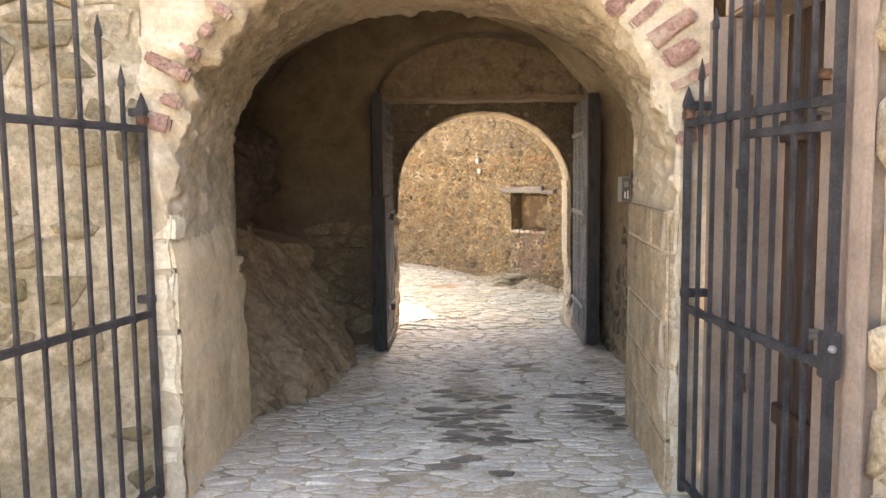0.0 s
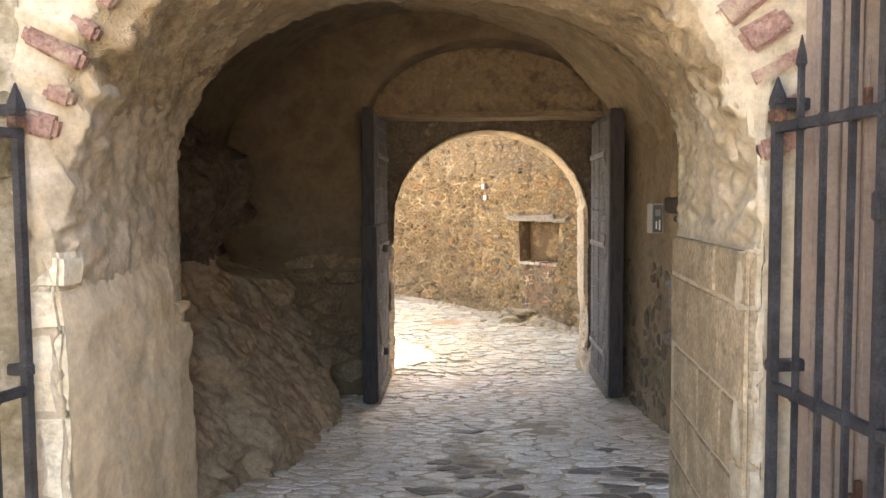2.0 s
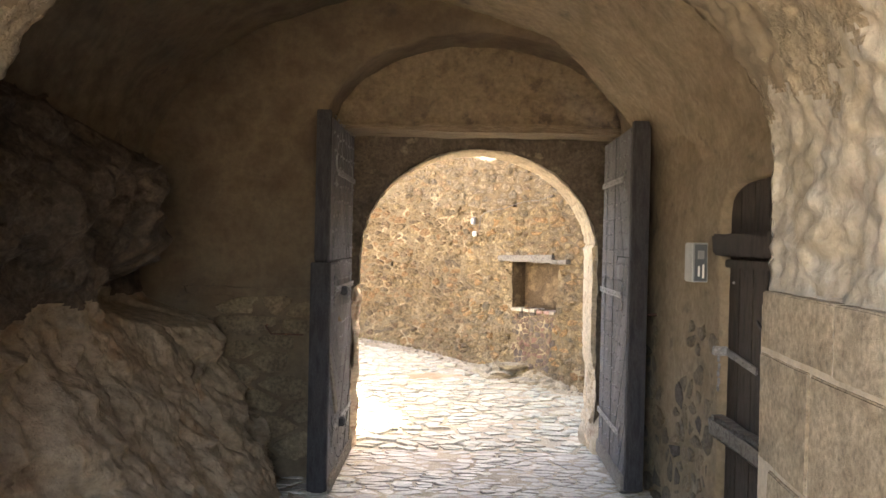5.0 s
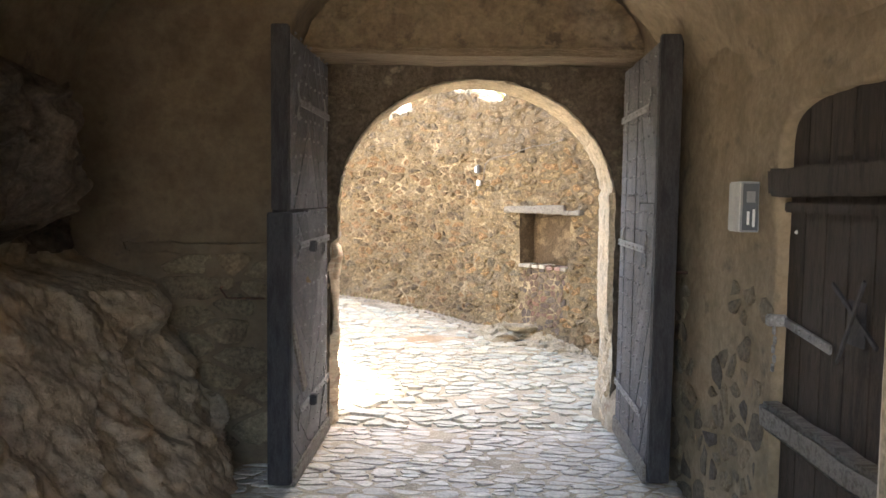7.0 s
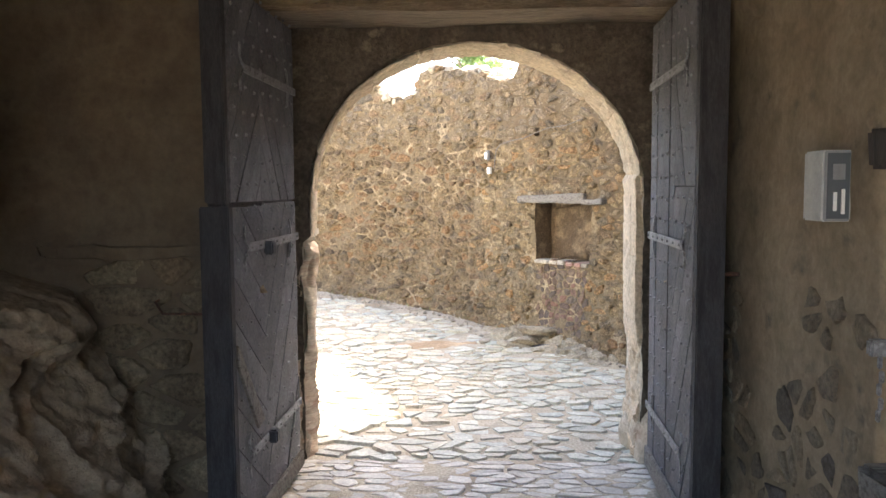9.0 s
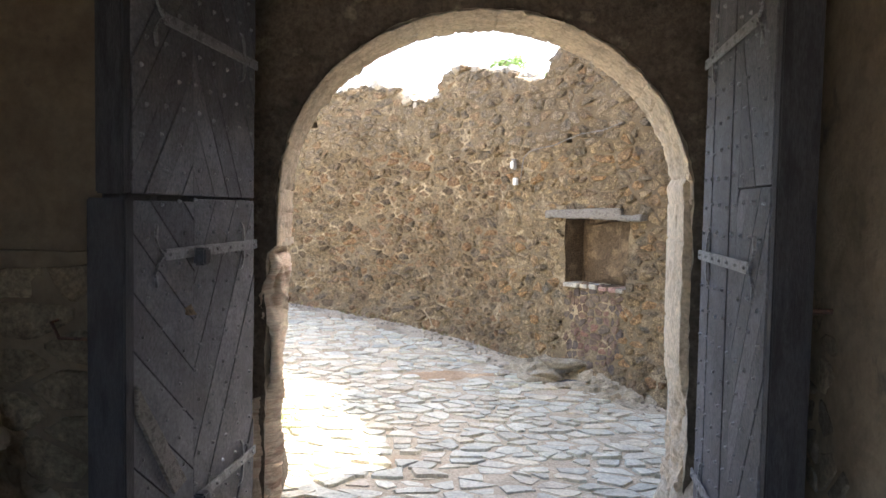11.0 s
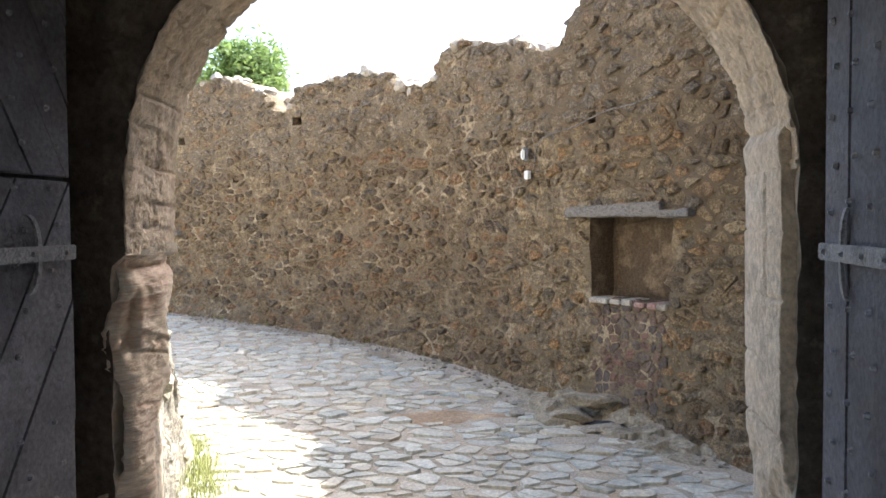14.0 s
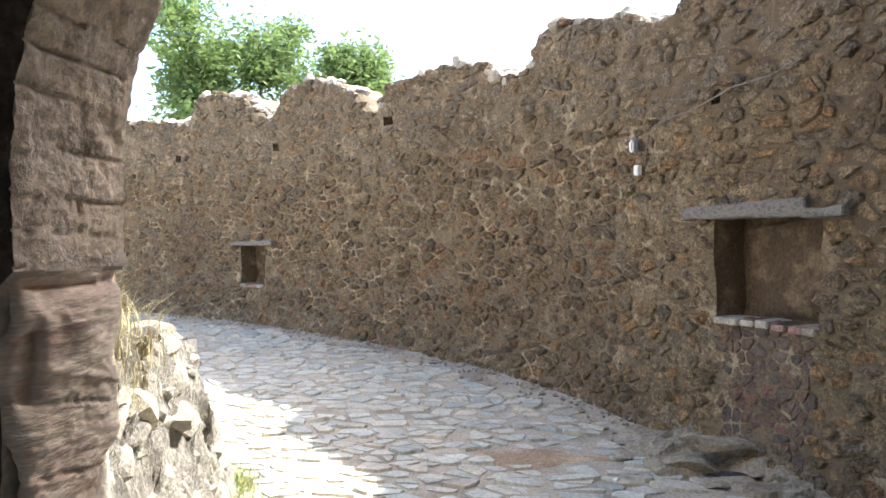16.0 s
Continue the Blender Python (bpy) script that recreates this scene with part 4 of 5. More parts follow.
for i in range(3):
    part("rivet", stud_bm([(0.0, 0.0)], 0.0, 0.009), M_STRAP, cell_door).matrix_world = pose(1.749, 6.42 + 0.09 * i, 0.982 + 0.009 * i, 0, 0, 90)
part("staple", box_bm(1.68, 1.763, 6.745, 6.78, 0.995, 1.045, 0.006), M_STRAP, cell_door)
for i in range(5):
    part("chain_link", box_bm(1.70, 1.712, 6.735 - 0.012 * (i % 2), 6.752 - 0.012 * (i % 2), 0.80 + 0.04 * i, 0.838 + 0.04 * i, 0.004), M_STRAP, cell_door)
for off, y0, z0, y1, z1 in ((0.0, 6.35, 1.225, 6.03, 1.04), (-0.010, 6.11, 1.26, 6.27, 0.945)):
    L, a = math.hypot(y1 - y0, z1 - z0), math.degrees(math.atan2(z1 - z0, y1 - y0)) - 90
    part("cross_iron", box_bm(-0.005, 0.005, -0.010, 0.010, -L / 2, L / 2, 0.003, m=pose(1.748 + off, (y0 + y1) / 2, (z0 + z1) / 2, a)), M_IRON, cell_door, "crossed iron bar")
# thin black plate stands in for the darkness of the hole
part("peep_hole", box_bm(1.7572, 1.763, 6.13, 6.25, 1.02, 1.18, 0.002), M_IRON, cell_door, "black square peep hole")
part("nail", stud_bm([(0.0, 0.0)], 0.0, 0.009), M_WHITE, cell_door, "pale nail head").matrix_world = pose(1.764, 6.70, 1.40, 0, 0, 90)
tagged(part("door_bar", box_bm(1.665, 1.762, 5.70, 6.80, 0.555, 0.665, 0.03, 5, 0.015), M_BEAM), "grey squared timber bar lying across the cell door", "beam")

box = tagged(new("counter_box"), "small grey metal box with glass front on the wall", "box")
part("case", box_bm(1.63, 1.73, 6.985, 7.13, 1.385, 1.615, 0.006), M_CASE, box)
part("front_frame", box_bm(1.631, 1.712, 6.970, 6.983, 1.387, 1.613, 0.004), M_GREYBOX, box)
part("glass", box_bm(1.637, 1.706, 6.966, 6.969, 1.395, 1.605, 0.0), M_GLASS, box, "dark glass front")
part("dial", box_bm(1.652, 1.690, 6.961, 6.965, 1.52, 1.57, 0.001), M_GREYBOX, box)
part("fuse", box_bm(1.655, 1.666, 6.960, 6.965, 1.42, 1.48, 0.001), M_WHITE, box)
part("fuse", box_bm(1.680, 1.691, 6.960, 6.965, 1.41, 1.49, 0.001), M_WHITE, box)

def hook(pts, r, label):
    cu = bpy.data.curves.new("hook", "CURVE")
    cu.dimensions, cu.bevel_depth, cu.bevel_resolution = "3D", r, 2
    sp = cu.splines.new("POLY")
    sp.points.add(len(pts) - 1)
    for p, q in zip(sp.points, pts):
        p.co = (*q, 1)
    ob = new("wall_hook", cu)
    cu.materials.append(M_RUST)
    return tagged(ob, label, "hook")
hook([(-1.12, 8.36, 0.94), (-1.13, 8.28, 0.93), (-1.08, 8.25, 0.875), (-0.84, 8.24, 0.875)], 0.007, "bent rusty iron rod in the plaster wall")
hook([(1.76, 8.0, 1.10), (1.66, 8.0, 1.10), (1.64, 8.1, 1.09), (1.66, 8.18, 1.10)], 0.009, "rusty iron hook in the passage wall")

# ---------------------------------------------------------------- things on the lane wall
def lane_timber(s0, s1, z0, z1, label):
    m = wall_frame((s0 + s1) / 2, (z0 + z1) / 2, 0.02)
    L = s1 - s0
    ob = part("niche_lintel", box_bm(-L / 2, L / 2, -0.12, 0.07, -(z1 - z0) / 2, (z1 - z0) / 2, 0.008, 9, 0.026), M_BEAM)
    ob.matrix_world = m @ pose(0, 0, 0, 0, 1.2, 0)
    return tagged(ob, label, "lintel")
lane_timber(5.42, 6.42, 1.33, 1.43, "cracked grey timber lintel over the wall niche")
lane_timber(5.12, 5.44, 1.32, 1.38, "short grey timber end bedded in the rubble wall")
lane_timber(12.88, 13.77, 1.135, 1.19, "thin grey timber lintel over the far niche")
def sill(s0, s1, z, count, label):
    root = tagged(new("niche_sill"), label, "sill")
    r = random.Random(3)
    for i in range(count):
        L = (s1 - s0) / count
        ob = part("brick", box_bm(-L * 0.46, L * 0.46, -0.2, 0.035 + r.uniform(-0.01, 0.015), -0.03, 0.012 + r.uniform(-0.008, 0.01), 0.008, 1, 0.006), M_BRICK if i in (1, 2) else M_CAP, root)
        ob.matrix_world = wall_frame(s0 + L * (i + 0.5), z, 0.0)
    return root
sill(5.40, 6.22, 0.68, 7, "row of grey stones and red bricks forming the niche sill")
sill(13.1, 13.65, 0.59, 4, "row of flat stones forming the far niche sill")
lamp = tagged(new("wall_lamp"), "small grey bulkhead lamp fixed to the rubble wall", "lamp")
for nm, dims, material in (("base", (-0.028, 0.028, 0.0, 0.035, -0.05, 0.055), M_GREYBOX), ("cover", (-0.023, 0.023, 0.035, 0.065, -0.042, 0.048), M_WHITE), ("cap", (-0.03, 0.03, 0.0, 0.05, 0.055, 0.068), M_GREYBOX)):
    ob = part(nm, box_bm(*dims, 0.012), material, lamp)
    ob.matrix_world = wall_frame(7.03, 1.89, 0.04)
tag = tagged(part("junction_box", box_bm(-0.027, 0.027, 0, 0.04, -0.035, 0.04, 0.005), M_WHITE), "small cream junction box below the wall lamp", "junction box")
tag.matrix_world = wall_frame(7.0, 1.71, 0.04)
cu = bpy.data.curves.new("cable", "CURVE")
cu.dimensions, cu.bevel_depth = "3D", 0.006
sp = cu.splines.new("POLY")
pts = [(6.92, 1.74), (6.91, 1.86), (6.88, 1.96), (6.80, 2.02), (6.62, 2.05), (6.40, 2.07), (6.20, 2.12), (5.95, 2.16), (5.7, 2.17), (5.45, 2.22)]
sp.points.add(len(pts) - 1)
for p, (s, z) in zip(sp.points, pts):
    p.co = (*wall_point(s, z, 0.055), 1)
cu.materials.append(M_BEAM)
tagged(new("cable", cu), "thin pale cable clipped along the rubble wall", "cable")
# ---------------------------------------------------------------- rock, grass and trees
def lump(rng, size, squash=(1, 1, 1), sub=2, amp=0.35, sharp=True):
    bm = bmesh.new()
    bmesh.ops.create_icosphere(bm, subdivisions=sub, radius=size)
    off = Vector((rng.uniform(-50, 50), rng.uniform(-50, 50), rng.uniform(-50, 50)))
    planes = [(Vector((rng.gauss(0, 1), rng.gauss(0, 1), rng.gauss(0, 1))).normalized(), size * rng.uniform(0.55, 0.85)) for _ in range(7)] if sharp else []
    for v in bm.verts:
        v.co *= 1 + amp * noise.noise(v.co / size * 1.2 + off)
        for n, d in planes:
            over = v.co.dot(n) - d
            if over > 0:
                v.co -= n * over
        v.co = Vector((v.co.x * squash[0], v.co.y * squash[1], v.co.z * squash[2]))
    return bm

rng = random.Random(21)
# stones of the broken wall top
for i in range(150):
    s = rng.uniform(5.9, 16.2)
    size = rng.uniform(0.05, 0.12)
    ob = part("capstone", lump(rng, size, (1.2, 1.0, 0.7), 2), M_CAP, wall_lane)
    q = wall_point(s, top_of(s) + size * 0.2, -rng.uniform(0.02, 0.5))
    ob.matrix_world = Matrix.Translation(q) @ pose(0, 0, 0, rng.uniform(-25, 25), rng.uniform(-25, 25), rng.uniform(0, 360))

# bedrock outcrop beside the inner gate
def outcrop(u, v):
    y = 9.50 + 2.32 * v
    side = -0.79 - 0.56 * (v ** 0.8) - 0.2 * v * v
    x = side - 1.9 * u + 0.02
    ridge = min(u * 20.0, 1.0) ** 0.7
    high = (1.50 - 0.62 * v) * ridge * (1 - max(0, v - 0.75) / 0.25)
    dists, at = noise.voronoi(Vector((x * 4.2, y * 3.4, high * 2.6)))
    chunk = (noise.cell(at[0] * 7.3) - 0.5) * min(1.0, (dists[1] - dists[0]) * 6.0)
    hold = min(1.0, u * 10 + 0.25) * (1 - v * 0.4)
    z = ground_z(x, y) - 0.06 + high + (0.10 * fbm((x, y, 0), 3.0) + 0.20 * chunk) * hold
    return (x + (0.10 * chunk + 0.05 * fbm((x, y, z), 6.0)) * hold, y + 0.05 * fbm((y, z, 2), 5.0), z)
vo, fo = grid(120, 120, lambda u, v: outcrop(u ** 2.6, v))
rock_bank = tagged(link_mesh("rock_bank", vo, fo, mat("grey_slate_rock", [(0.19, 0.17, 0.137), (0.29, 0.26, 0.21), (0.13, 0.115, 0.095)], 7, 45, 1.0, 0.85, dist=0.03)), "jagged grey slate bank with dry grass beside the gate", "rock", kind="structure")
M_SLATE = mat("broken_slate", [(0.14, 0.126, 0.11), (0.30, 0.27, 0.21), (0.20, 0.18, 0.15), (0.42, 0.37, 0.27), (0.11, 0.105, 0.10)], 6, 50, 0.8, 0.85, "object")
def shard(size, squash):
    """A broken piece of slate: a rough block split along flat planes."""
    bm = bmesh.new()
    bmesh.ops.create_icosphere(bm, subdivisions=2, radius=size)
    planes = [(Vector((rng.gauss(0, 1), rng.gauss(0, 1), rng.gauss(0, 1))).normalized(), size * rng.uniform(0.35, 0.72)) for _ in range(9)]
    for v in bm.verts:
        for n, d in planes:
            over = v.co.dot(n) - d
            if over > 0:
                v.co -= n * over
        v.co = Vector((v.co.x * squash[0], v.co.y * squash[1], v.co.z * squash[2]))
    return bm
for i in range(230):
    v, u = rng.uniform(0.08, 0.95), 0.052 * rng.random() if i % 3 else rng.uniform(0.05, 0.15)
    x, y, z = outcrop(u, v)
    size = rng.choice((0.05, 0.07, 0.09, 0.13)) * rng.uniform(0.8, 1.2)
    ob = part("slate", shard(size, (rng.uniform(0.5, 0.9), rng.uniform(0.9, 1.5), rng.uniform(0.8, 1.3))), M_SLATE, rock_bank)
    ob.matrix_world = Matrix.Translation((x - 0.45 * size, y, z - 0.35 * size)) @ pose(0, 0, 0, rng.uniform(-25, 25), rng.uniform(-35, 5), rng.uniform(-30, 30))

def tuft(name, centres, blades, height, spread, material, label, seed):
    r = random.Random(seed)
    v, f = [], []
    for cx, cy, cz in centres:
        for _ in range(blades):
            a, h = r.uniform(0, 2 * math.pi), height * r.uniform(0.4, 1.1)
            bx, by = cx + r.gauss(0, spread), cy + r.gauss(0, spread)
            lean = r.uniform(0.25, 0.95) * h
            if r.random() < 0.6:
                a = r.gauss(0.0, 0.7)
            wd = 0.0018 * r.uniform(0.7, 1.6)
            side = (-math.sin(a) * wd, math.cos(a) * wd)
            o = len(v)
            for k in range(4):
                t = k / 3
                px, py, pz = bx + math.cos(a) * lean * t * t, by + math.sin(a) * lean * t * t, cz - 0.02 + h * t * (1 - 0.25 * t)
                q = 1 - 0.85 * t
                v.append((px - side[0] * q, py - side[1] * q, pz))
                v.append((px + side[0] * q, py + side[1] * q, pz))
            f += [(o + 2 * k, o + 2 * k + 1, o + 2 * k + 3, o + 2 * k + 2) for k in range(3)]
    return tagged(link_mesh(name, v, f, material), label, "grass", kind="stuff")
def bank_spots(n, u0, u1, v0, v1, seed):
    r = random.Random(seed)
    return [outcrop(r.uniform(u0, u1), r.uniform(v0, v1)) for _ in range(n)]
tuft("dry_grass", bank_spots(75, 0.035, 0.15, 0.16, 0.52, 1), 26, 0.27, 0.05, M_STRAW, "tall bleached dry grass on the rock bank", 11)
edge_spots = [(-1.04 - 0.66 * t + random.Random(i).uniform(-0.1, 0.1), 10.95 + 1.1 * t, ground_z(0, 11.0 + t) + 0.01) for i, t in enumerate([j / 44 for j in range(45)])]
tuft("verge_grass", edge_spots, 34, 0.20, 0.06, M_GRASS, "yellow-green grass at the foot of the rock bank", 12)
base_spots = []
for i in range(60):
    s = rng.uniform(6.0, 16.0)
    base_spots.append(wall_point(s, ground_z(*along(s)[0].xy) + 0.02, 0.05))
tuft("weeds", base_spots, 7, 0.09, 0.04, M_GRASS, "small green weeds along the foot of the rubble wall", 13)

# gravel and crumbled mortar along the foot of the wall
gv, gf = [], []
rg = random.Random(52)
for i in range(1500):
    s = rg.uniform(4.6, 16.0)
    out = abs(rg.gauss(0, 0.2)) + 0.04
    size = rg.uniform(0.006, 0.022) * (1.8 if rg.random() < 0.08 else 1.0)
    q = wall_point(s, 0.0, out - 0.1)
    z = ground_z(q[0], q[1]) + size * 0.35
    o = len(gv)
    for dx, dy, dz in ((1, 0, 0), (0.2, 0.9, 0.1), (-0.9, 0.3, 0), (-0.4, -0.9, 0.1), (0.6, -0.7, 0), (0.1, 0.1, 0.8), (0, 0, -1)):
        k = size * rg.uniform(0.75, 1.25)
        gv.append((q[0] + dx * k, q[1] + dy * k, z + dz * k * 0.8))
    gf += [(o + a, o + (a + 1) % 5, o + 5) for a in range(5)] + [(o + (a + 1) % 5, o + a, o + 6) for a in range(5)]
M_GRAVEL = mat("wall_rubble_gravel", [(0.30, 0.25, 0.19), (0.42, 0.37, 0.30), (0.24, 0.20, 0.155), (0.48, 0.44, 0.38)], 8, 60, 0.5, 0.92, "island")
tagged(link_mesh("gravel", gv, gf, M_GRAVEL), "loose gravel and crumbled mortar below the rubble wall", "gravel", kind="stuff")

def tree(name, x, y, z0, high, crown, leaves, seed, label):
    r = random.Random(seed)
    root = tagged(new(name), label, "tree")
    bm = bmesh.new()
    tips = []
    def limb(p, d, length, rad, depth):
        last = None
        n = 5
        for i in range(n + 1):
            t = i / n
            q = p + d * length * t + Vector((0, 0, 0.05 * length * t * t))
            rr = rad * (1 - 0.6 * t)
            ax = d.orthogonal().normalized()
            bx = d.cross(ax).normalized()
            ring = [bm.verts.new(q + (ax * math.cos(k * math.pi / 3) + bx * math.sin(k * math.pi / 3)) * rr) for k in range(6)]
            if last:
                for k in range(6):
                    bm.faces.new((last[k], last[(k + 1) % 6], ring[(k + 1) % 6], ring[k]))
            last = ring
        end = p + d * length + Vector((0, 0, 0.05 * length))
        if depth == 0:
            tips.append(end)
            return
        for _ in range(4):
            nd = (d + Vector((r.gauss(0, 0.6), r.gauss(0, 0.6), r.gauss(0.12, 0.35)))).normalized()
            limb(p + d * length * r.uniform(0.55, 1.0), nd, length * r.uniform(0.5, 0.75), rad * 0.45, depth - 1)
            if depth <= 2:
                tips.append(p + d * length * r.uniform(0.5, 1.0))
    limb(Vector((x, y, z0)), Vector((0.03, 0.02, 1)).normalized(), high * 0.42, high * 0.03, 3)
    part("trunk", bm, M_BARK, root)
    v, f = [], []
    top = z0 + high
    per = max(1, leaves // len(tips))
    for tip in tips:
        sz = r.uniform(0.5, 1.2) * crown * 0.14
        if r.random() < 0.06:
            continue
        for _ in range(per):
            c = tip + Vector((r.gauss(0, sz), r.gauss(0, sz), r.gauss(0, sz * 0.6)))
            q = c - Vector((x, y, z0 + high * 0.68))
            if (q.x / crown) ** 2 + (q.y / crown) ** 2 + (q.z / (high * 0.31)) ** 2 > 0.95 + 0.75 * fbm(c, 1.1):
                continue
            a = Vector((r.gauss(0, 1), r.gauss(0, 1), r.gauss(0, 0.5))).normalized()
            b = a.orthogonal().normalized()
            b = (b + a.cross(b) * r.uniform(-1, 1)).normalized()
            L = r.uniform(0.045, 0.095)
            o = len(v)
            v += [tuple(c - a * L), tuple(c + b * L * 0.36), tuple(c + a * L), tuple(c - b * L * 0.36)]
            f += [(o, o + 1, o + 2, o + 3)]
    link_mesh("crown", v, f, M_LEAF, root)
    return root
tree("ash_tree", -6.35, 21.0, 0.0, 6.15, 2.35, 70000, 5, "leafy green broadleaf tree behind the lane wall")
tree("ash_tree", -11.0, 24.0, 0.0, 6.0, 2.2, 9000, 9, "leafy green broadleaf tree farther behind the lane wall")
tree("ash_tree", 1.3, 27.0, 0.0, 7.2, 1.6, 14000, 8, "leafy green tree top showing over the lane wall")

# eroded banded stones at the foot of the inner arch
def eroded(u, v):
    z = -0.3 + 1.50 * v
    nose = math.exp(-((z - 0.92) / 0.145) ** 4)
    foot = 1 / (1 + math.exp((z - 0.40) / 0.04))
    hollow = math.exp(-((z - 0.62) / 0.13) ** 2)
    corner_x, corner_y = -0.547 - 0.012 * hollow, 9.43 + 0.03 * hollow
    if u < 0.3:
        f = u / 0.3
        left = -0.61 - 0.055 * nose - 0.15 * foot
        x = left + (corner_x - left) * f
        front_y = 9.325 - 0.032 * nose - 0.06 * foot
        x += 0.035 * math.sin(f * math.pi)
        y = front_y + (corner_y - front_y) * f ** 1.3 - 0.03 * math.sin(f * math.pi)
        y += 0.22 * max(0.0, (0.05 - u) / 0.05)
    else:
        f = (u - 0.3) / 0.7
        back = -0.615 - 0.03 * math.exp(-((z - 0.9) / 0.12) ** 2) - 0.11 / (1 + math.exp((z - 0.66) / 0.05))
        x = corner_x + (back - corner_x) * f + 0.022 * math.sin(f * math.pi)
        y = corner_y + (9.745 - corner_y) * f
        x -= 0.06 * max(0.0, (u - 0.95) / 0.05) ** 2
    # upright slot worn into the corner
    slot = math.exp(-((u - 0.19) / 0.035) ** 2 - ((z - 0.97) / 0.10) ** 4)
    x, y = x - 0.035 * slot, y + 0.04 * slot
    neck = math.exp(-((z - 1.155) / 0.035) ** 2)
    x -= 0.022 * neck
    bed_z = z + 0.09 * (u - 0.5) * (z < 0.95) + 0.03 * noise.noise(Vector((0.3, y * 3, z * 2)))
    lay = math.floor(bed_z / 0.06)
    rib = noise.noise(Vector((1.0, lay * 2.3, 0.4)))
    crack = -0.010 if (bed_z / 0.06) % 1.0 < 0.14 and noise.noise(Vector((y * 3, lay * 3.1, 2.0))) > 0.12 else 0.0
    return (x + 0.011 * rib + crack + 0.018 * fbm((0, y, z), 5.0) + 0.006 * fbm((0, y, bed_z * 4), 12.0), y + 0.018 * fbm((3, x * 2, z), 6.0), z)
ve, fe = grid(84, 210, eroded)
link_mesh("eroded_stone", ve, fe, M_STRATA, wall_gate, True, "wind-worn banded red and buff sandstone")
for i, (y0, y1) in enumerate(((9.30, 9.53), (9.545, 9.735))):
    part("impost_stone", box_bm(-0.80, -0.548 - 0.03 * i, y0, y1, 1.185, 1.245, 0.014, 4, 0.012), M_JAMB, wall_gate)
# springer of the right jamb: a worn block with a sloping head
def springer(u, v):
    y = 9.302 + 0.435 * u
    z = 1.44 + 0.20 * v
    out = 0.045 * min(1.0, (1 - v) / 0.45) if v > 0.35 else 0.045 - 0.012 * (0.35 - v) / 0.35
    return (1.556 - out + 0.006 * fbm((2, y, z), 8.0) + 0.05 * max(0.0, (0.08 - u) / 0.08), y + 0.03 * max(0.0, (0.08 - u) / 0.08), z)
vs, fs = grid(36, 24, springer)
link_mesh("impost_stone", vs, fs, M_LINING, wall_gate, True)

# coursed stones lining the inner archway
def lining(a, y, o):
    """a runs up the left jamb, over the arch and down the right jamb."""
    t = (y - 9.295) / 0.435
    if a < 0.25:
        u, fx, fz = 0.0, 1.0, 0.0
        p, q = (gate_arch(0.25)[0], 1.2 + a), (gate_back(0.25)[0], 1.2 + a)
    else:
        s = min((a - 0.25) / 3.15, 1.0)
        u = 0.25 + 0.5 * s
        p, q = gate_arch(u), gate_back(u)
        fx, fz = math.cos(math.pi * s), -math.sin(math.pi * s)
    return (p[0] * (1 - t) + q[0] * t + fx * (o + 0.004), y, p[1] * (1 - t) + q[1] * t + fz * (o + 0.004))
def lining_face(u, v):
    a, y = 3.40 * v, 9.297 + 0.433 * u
    course = a + 0.025 * noise.noise(Vector((a * 2, y * 5, 0.0)))
    k = math.floor(course / 0.105 + 0.5 * noise.noise(Vector((course * 3, 1.0, 0))))
    split = 0.28 + 0.5 * noise.cell(Vector((k * 1.7 + 0.2, 3.0, 0)))
    block = noise.noise(Vector((k * 2.7, 5.0 if u < split else 9.0, 0.3)))
    edge_dist = abs((course / 0.105 + 0.5 * noise.noise(Vector((course * 3, 1.0, 0)))) - k)
    o = 0.010 + 0.007 * block - (0.009 if (edge_dist < 0.10 or abs(u - split) < 0.014) and noise.noise(Vector((a * 5, y * 7, 6))) > -0.1 else 0.0)
    o += 0.010 * fbm((a, y, 3), 14.0) + 0.004 * noise.noise(Vector((a * 60, y * 9, 0)))
    x, yy, z = lining(a, y, o)
    return (x, yy - 0.012 * (u < 0.001), z)
vl, fl = grid(56, 420, lining_face)
link_mesh("lining", vl, fl, M_LINING, wall_gate, True, "grey-brown coursed stone lining cracked along its beds")

# worn shaft of the right jamb under the springer
def shaft(u, v):
    y, z = 9.300 + 0.435 * u, -0.3 + 1.755 * v
    wav = z + 0.02 * noise.noise(Vector((y * 4, z, 0.5)))
    row = math.floor(wav / 0.21)
    split = 0.3 + 0.45 * noise.cell(Vector((row * 1.7 + 0.2, 3.0, 0.5)))
    joint = 0.007 if ((wav / 0.21) % 1.0 < 0.05 or abs(u - split) < 0.02) and noise.noise(Vector((y * 5, z * 5, 6))) > -0.25 else 0.0
    low = 1 / (1 + math.exp((z - 0.52 - 0.1 * fbm((y, 0, 0), 4.0)) / 0.05))
    x = 1.519 + joint + 0.006 * noise.noise(Vector((row * 2.7, 4.0 if u < split else 8.0, 0.2)))
    x += low * (0.022 + 0.05 * abs(fbm((0, y, z), 5.0)) - 0.02 * (z < 0.05)) + 0.010 * fbm((0, y, z), 9.0) * (0.5 + low)
    x += 0.05 * max(0.0, (0.06 - u) / 0.06) ** 2
    return (x, y + 0.004 + 0.03 * max(0.0, (0.06 - u) / 0.06) + 0.02 * low * fbm((1, y, z), 6.0), z)
vs, fs = grid(50, 190, shaft)
link_mesh("jamb_stone", vs, fs, M_LINING, wall_gate, True, "worn pale coursed stone of the jamb")

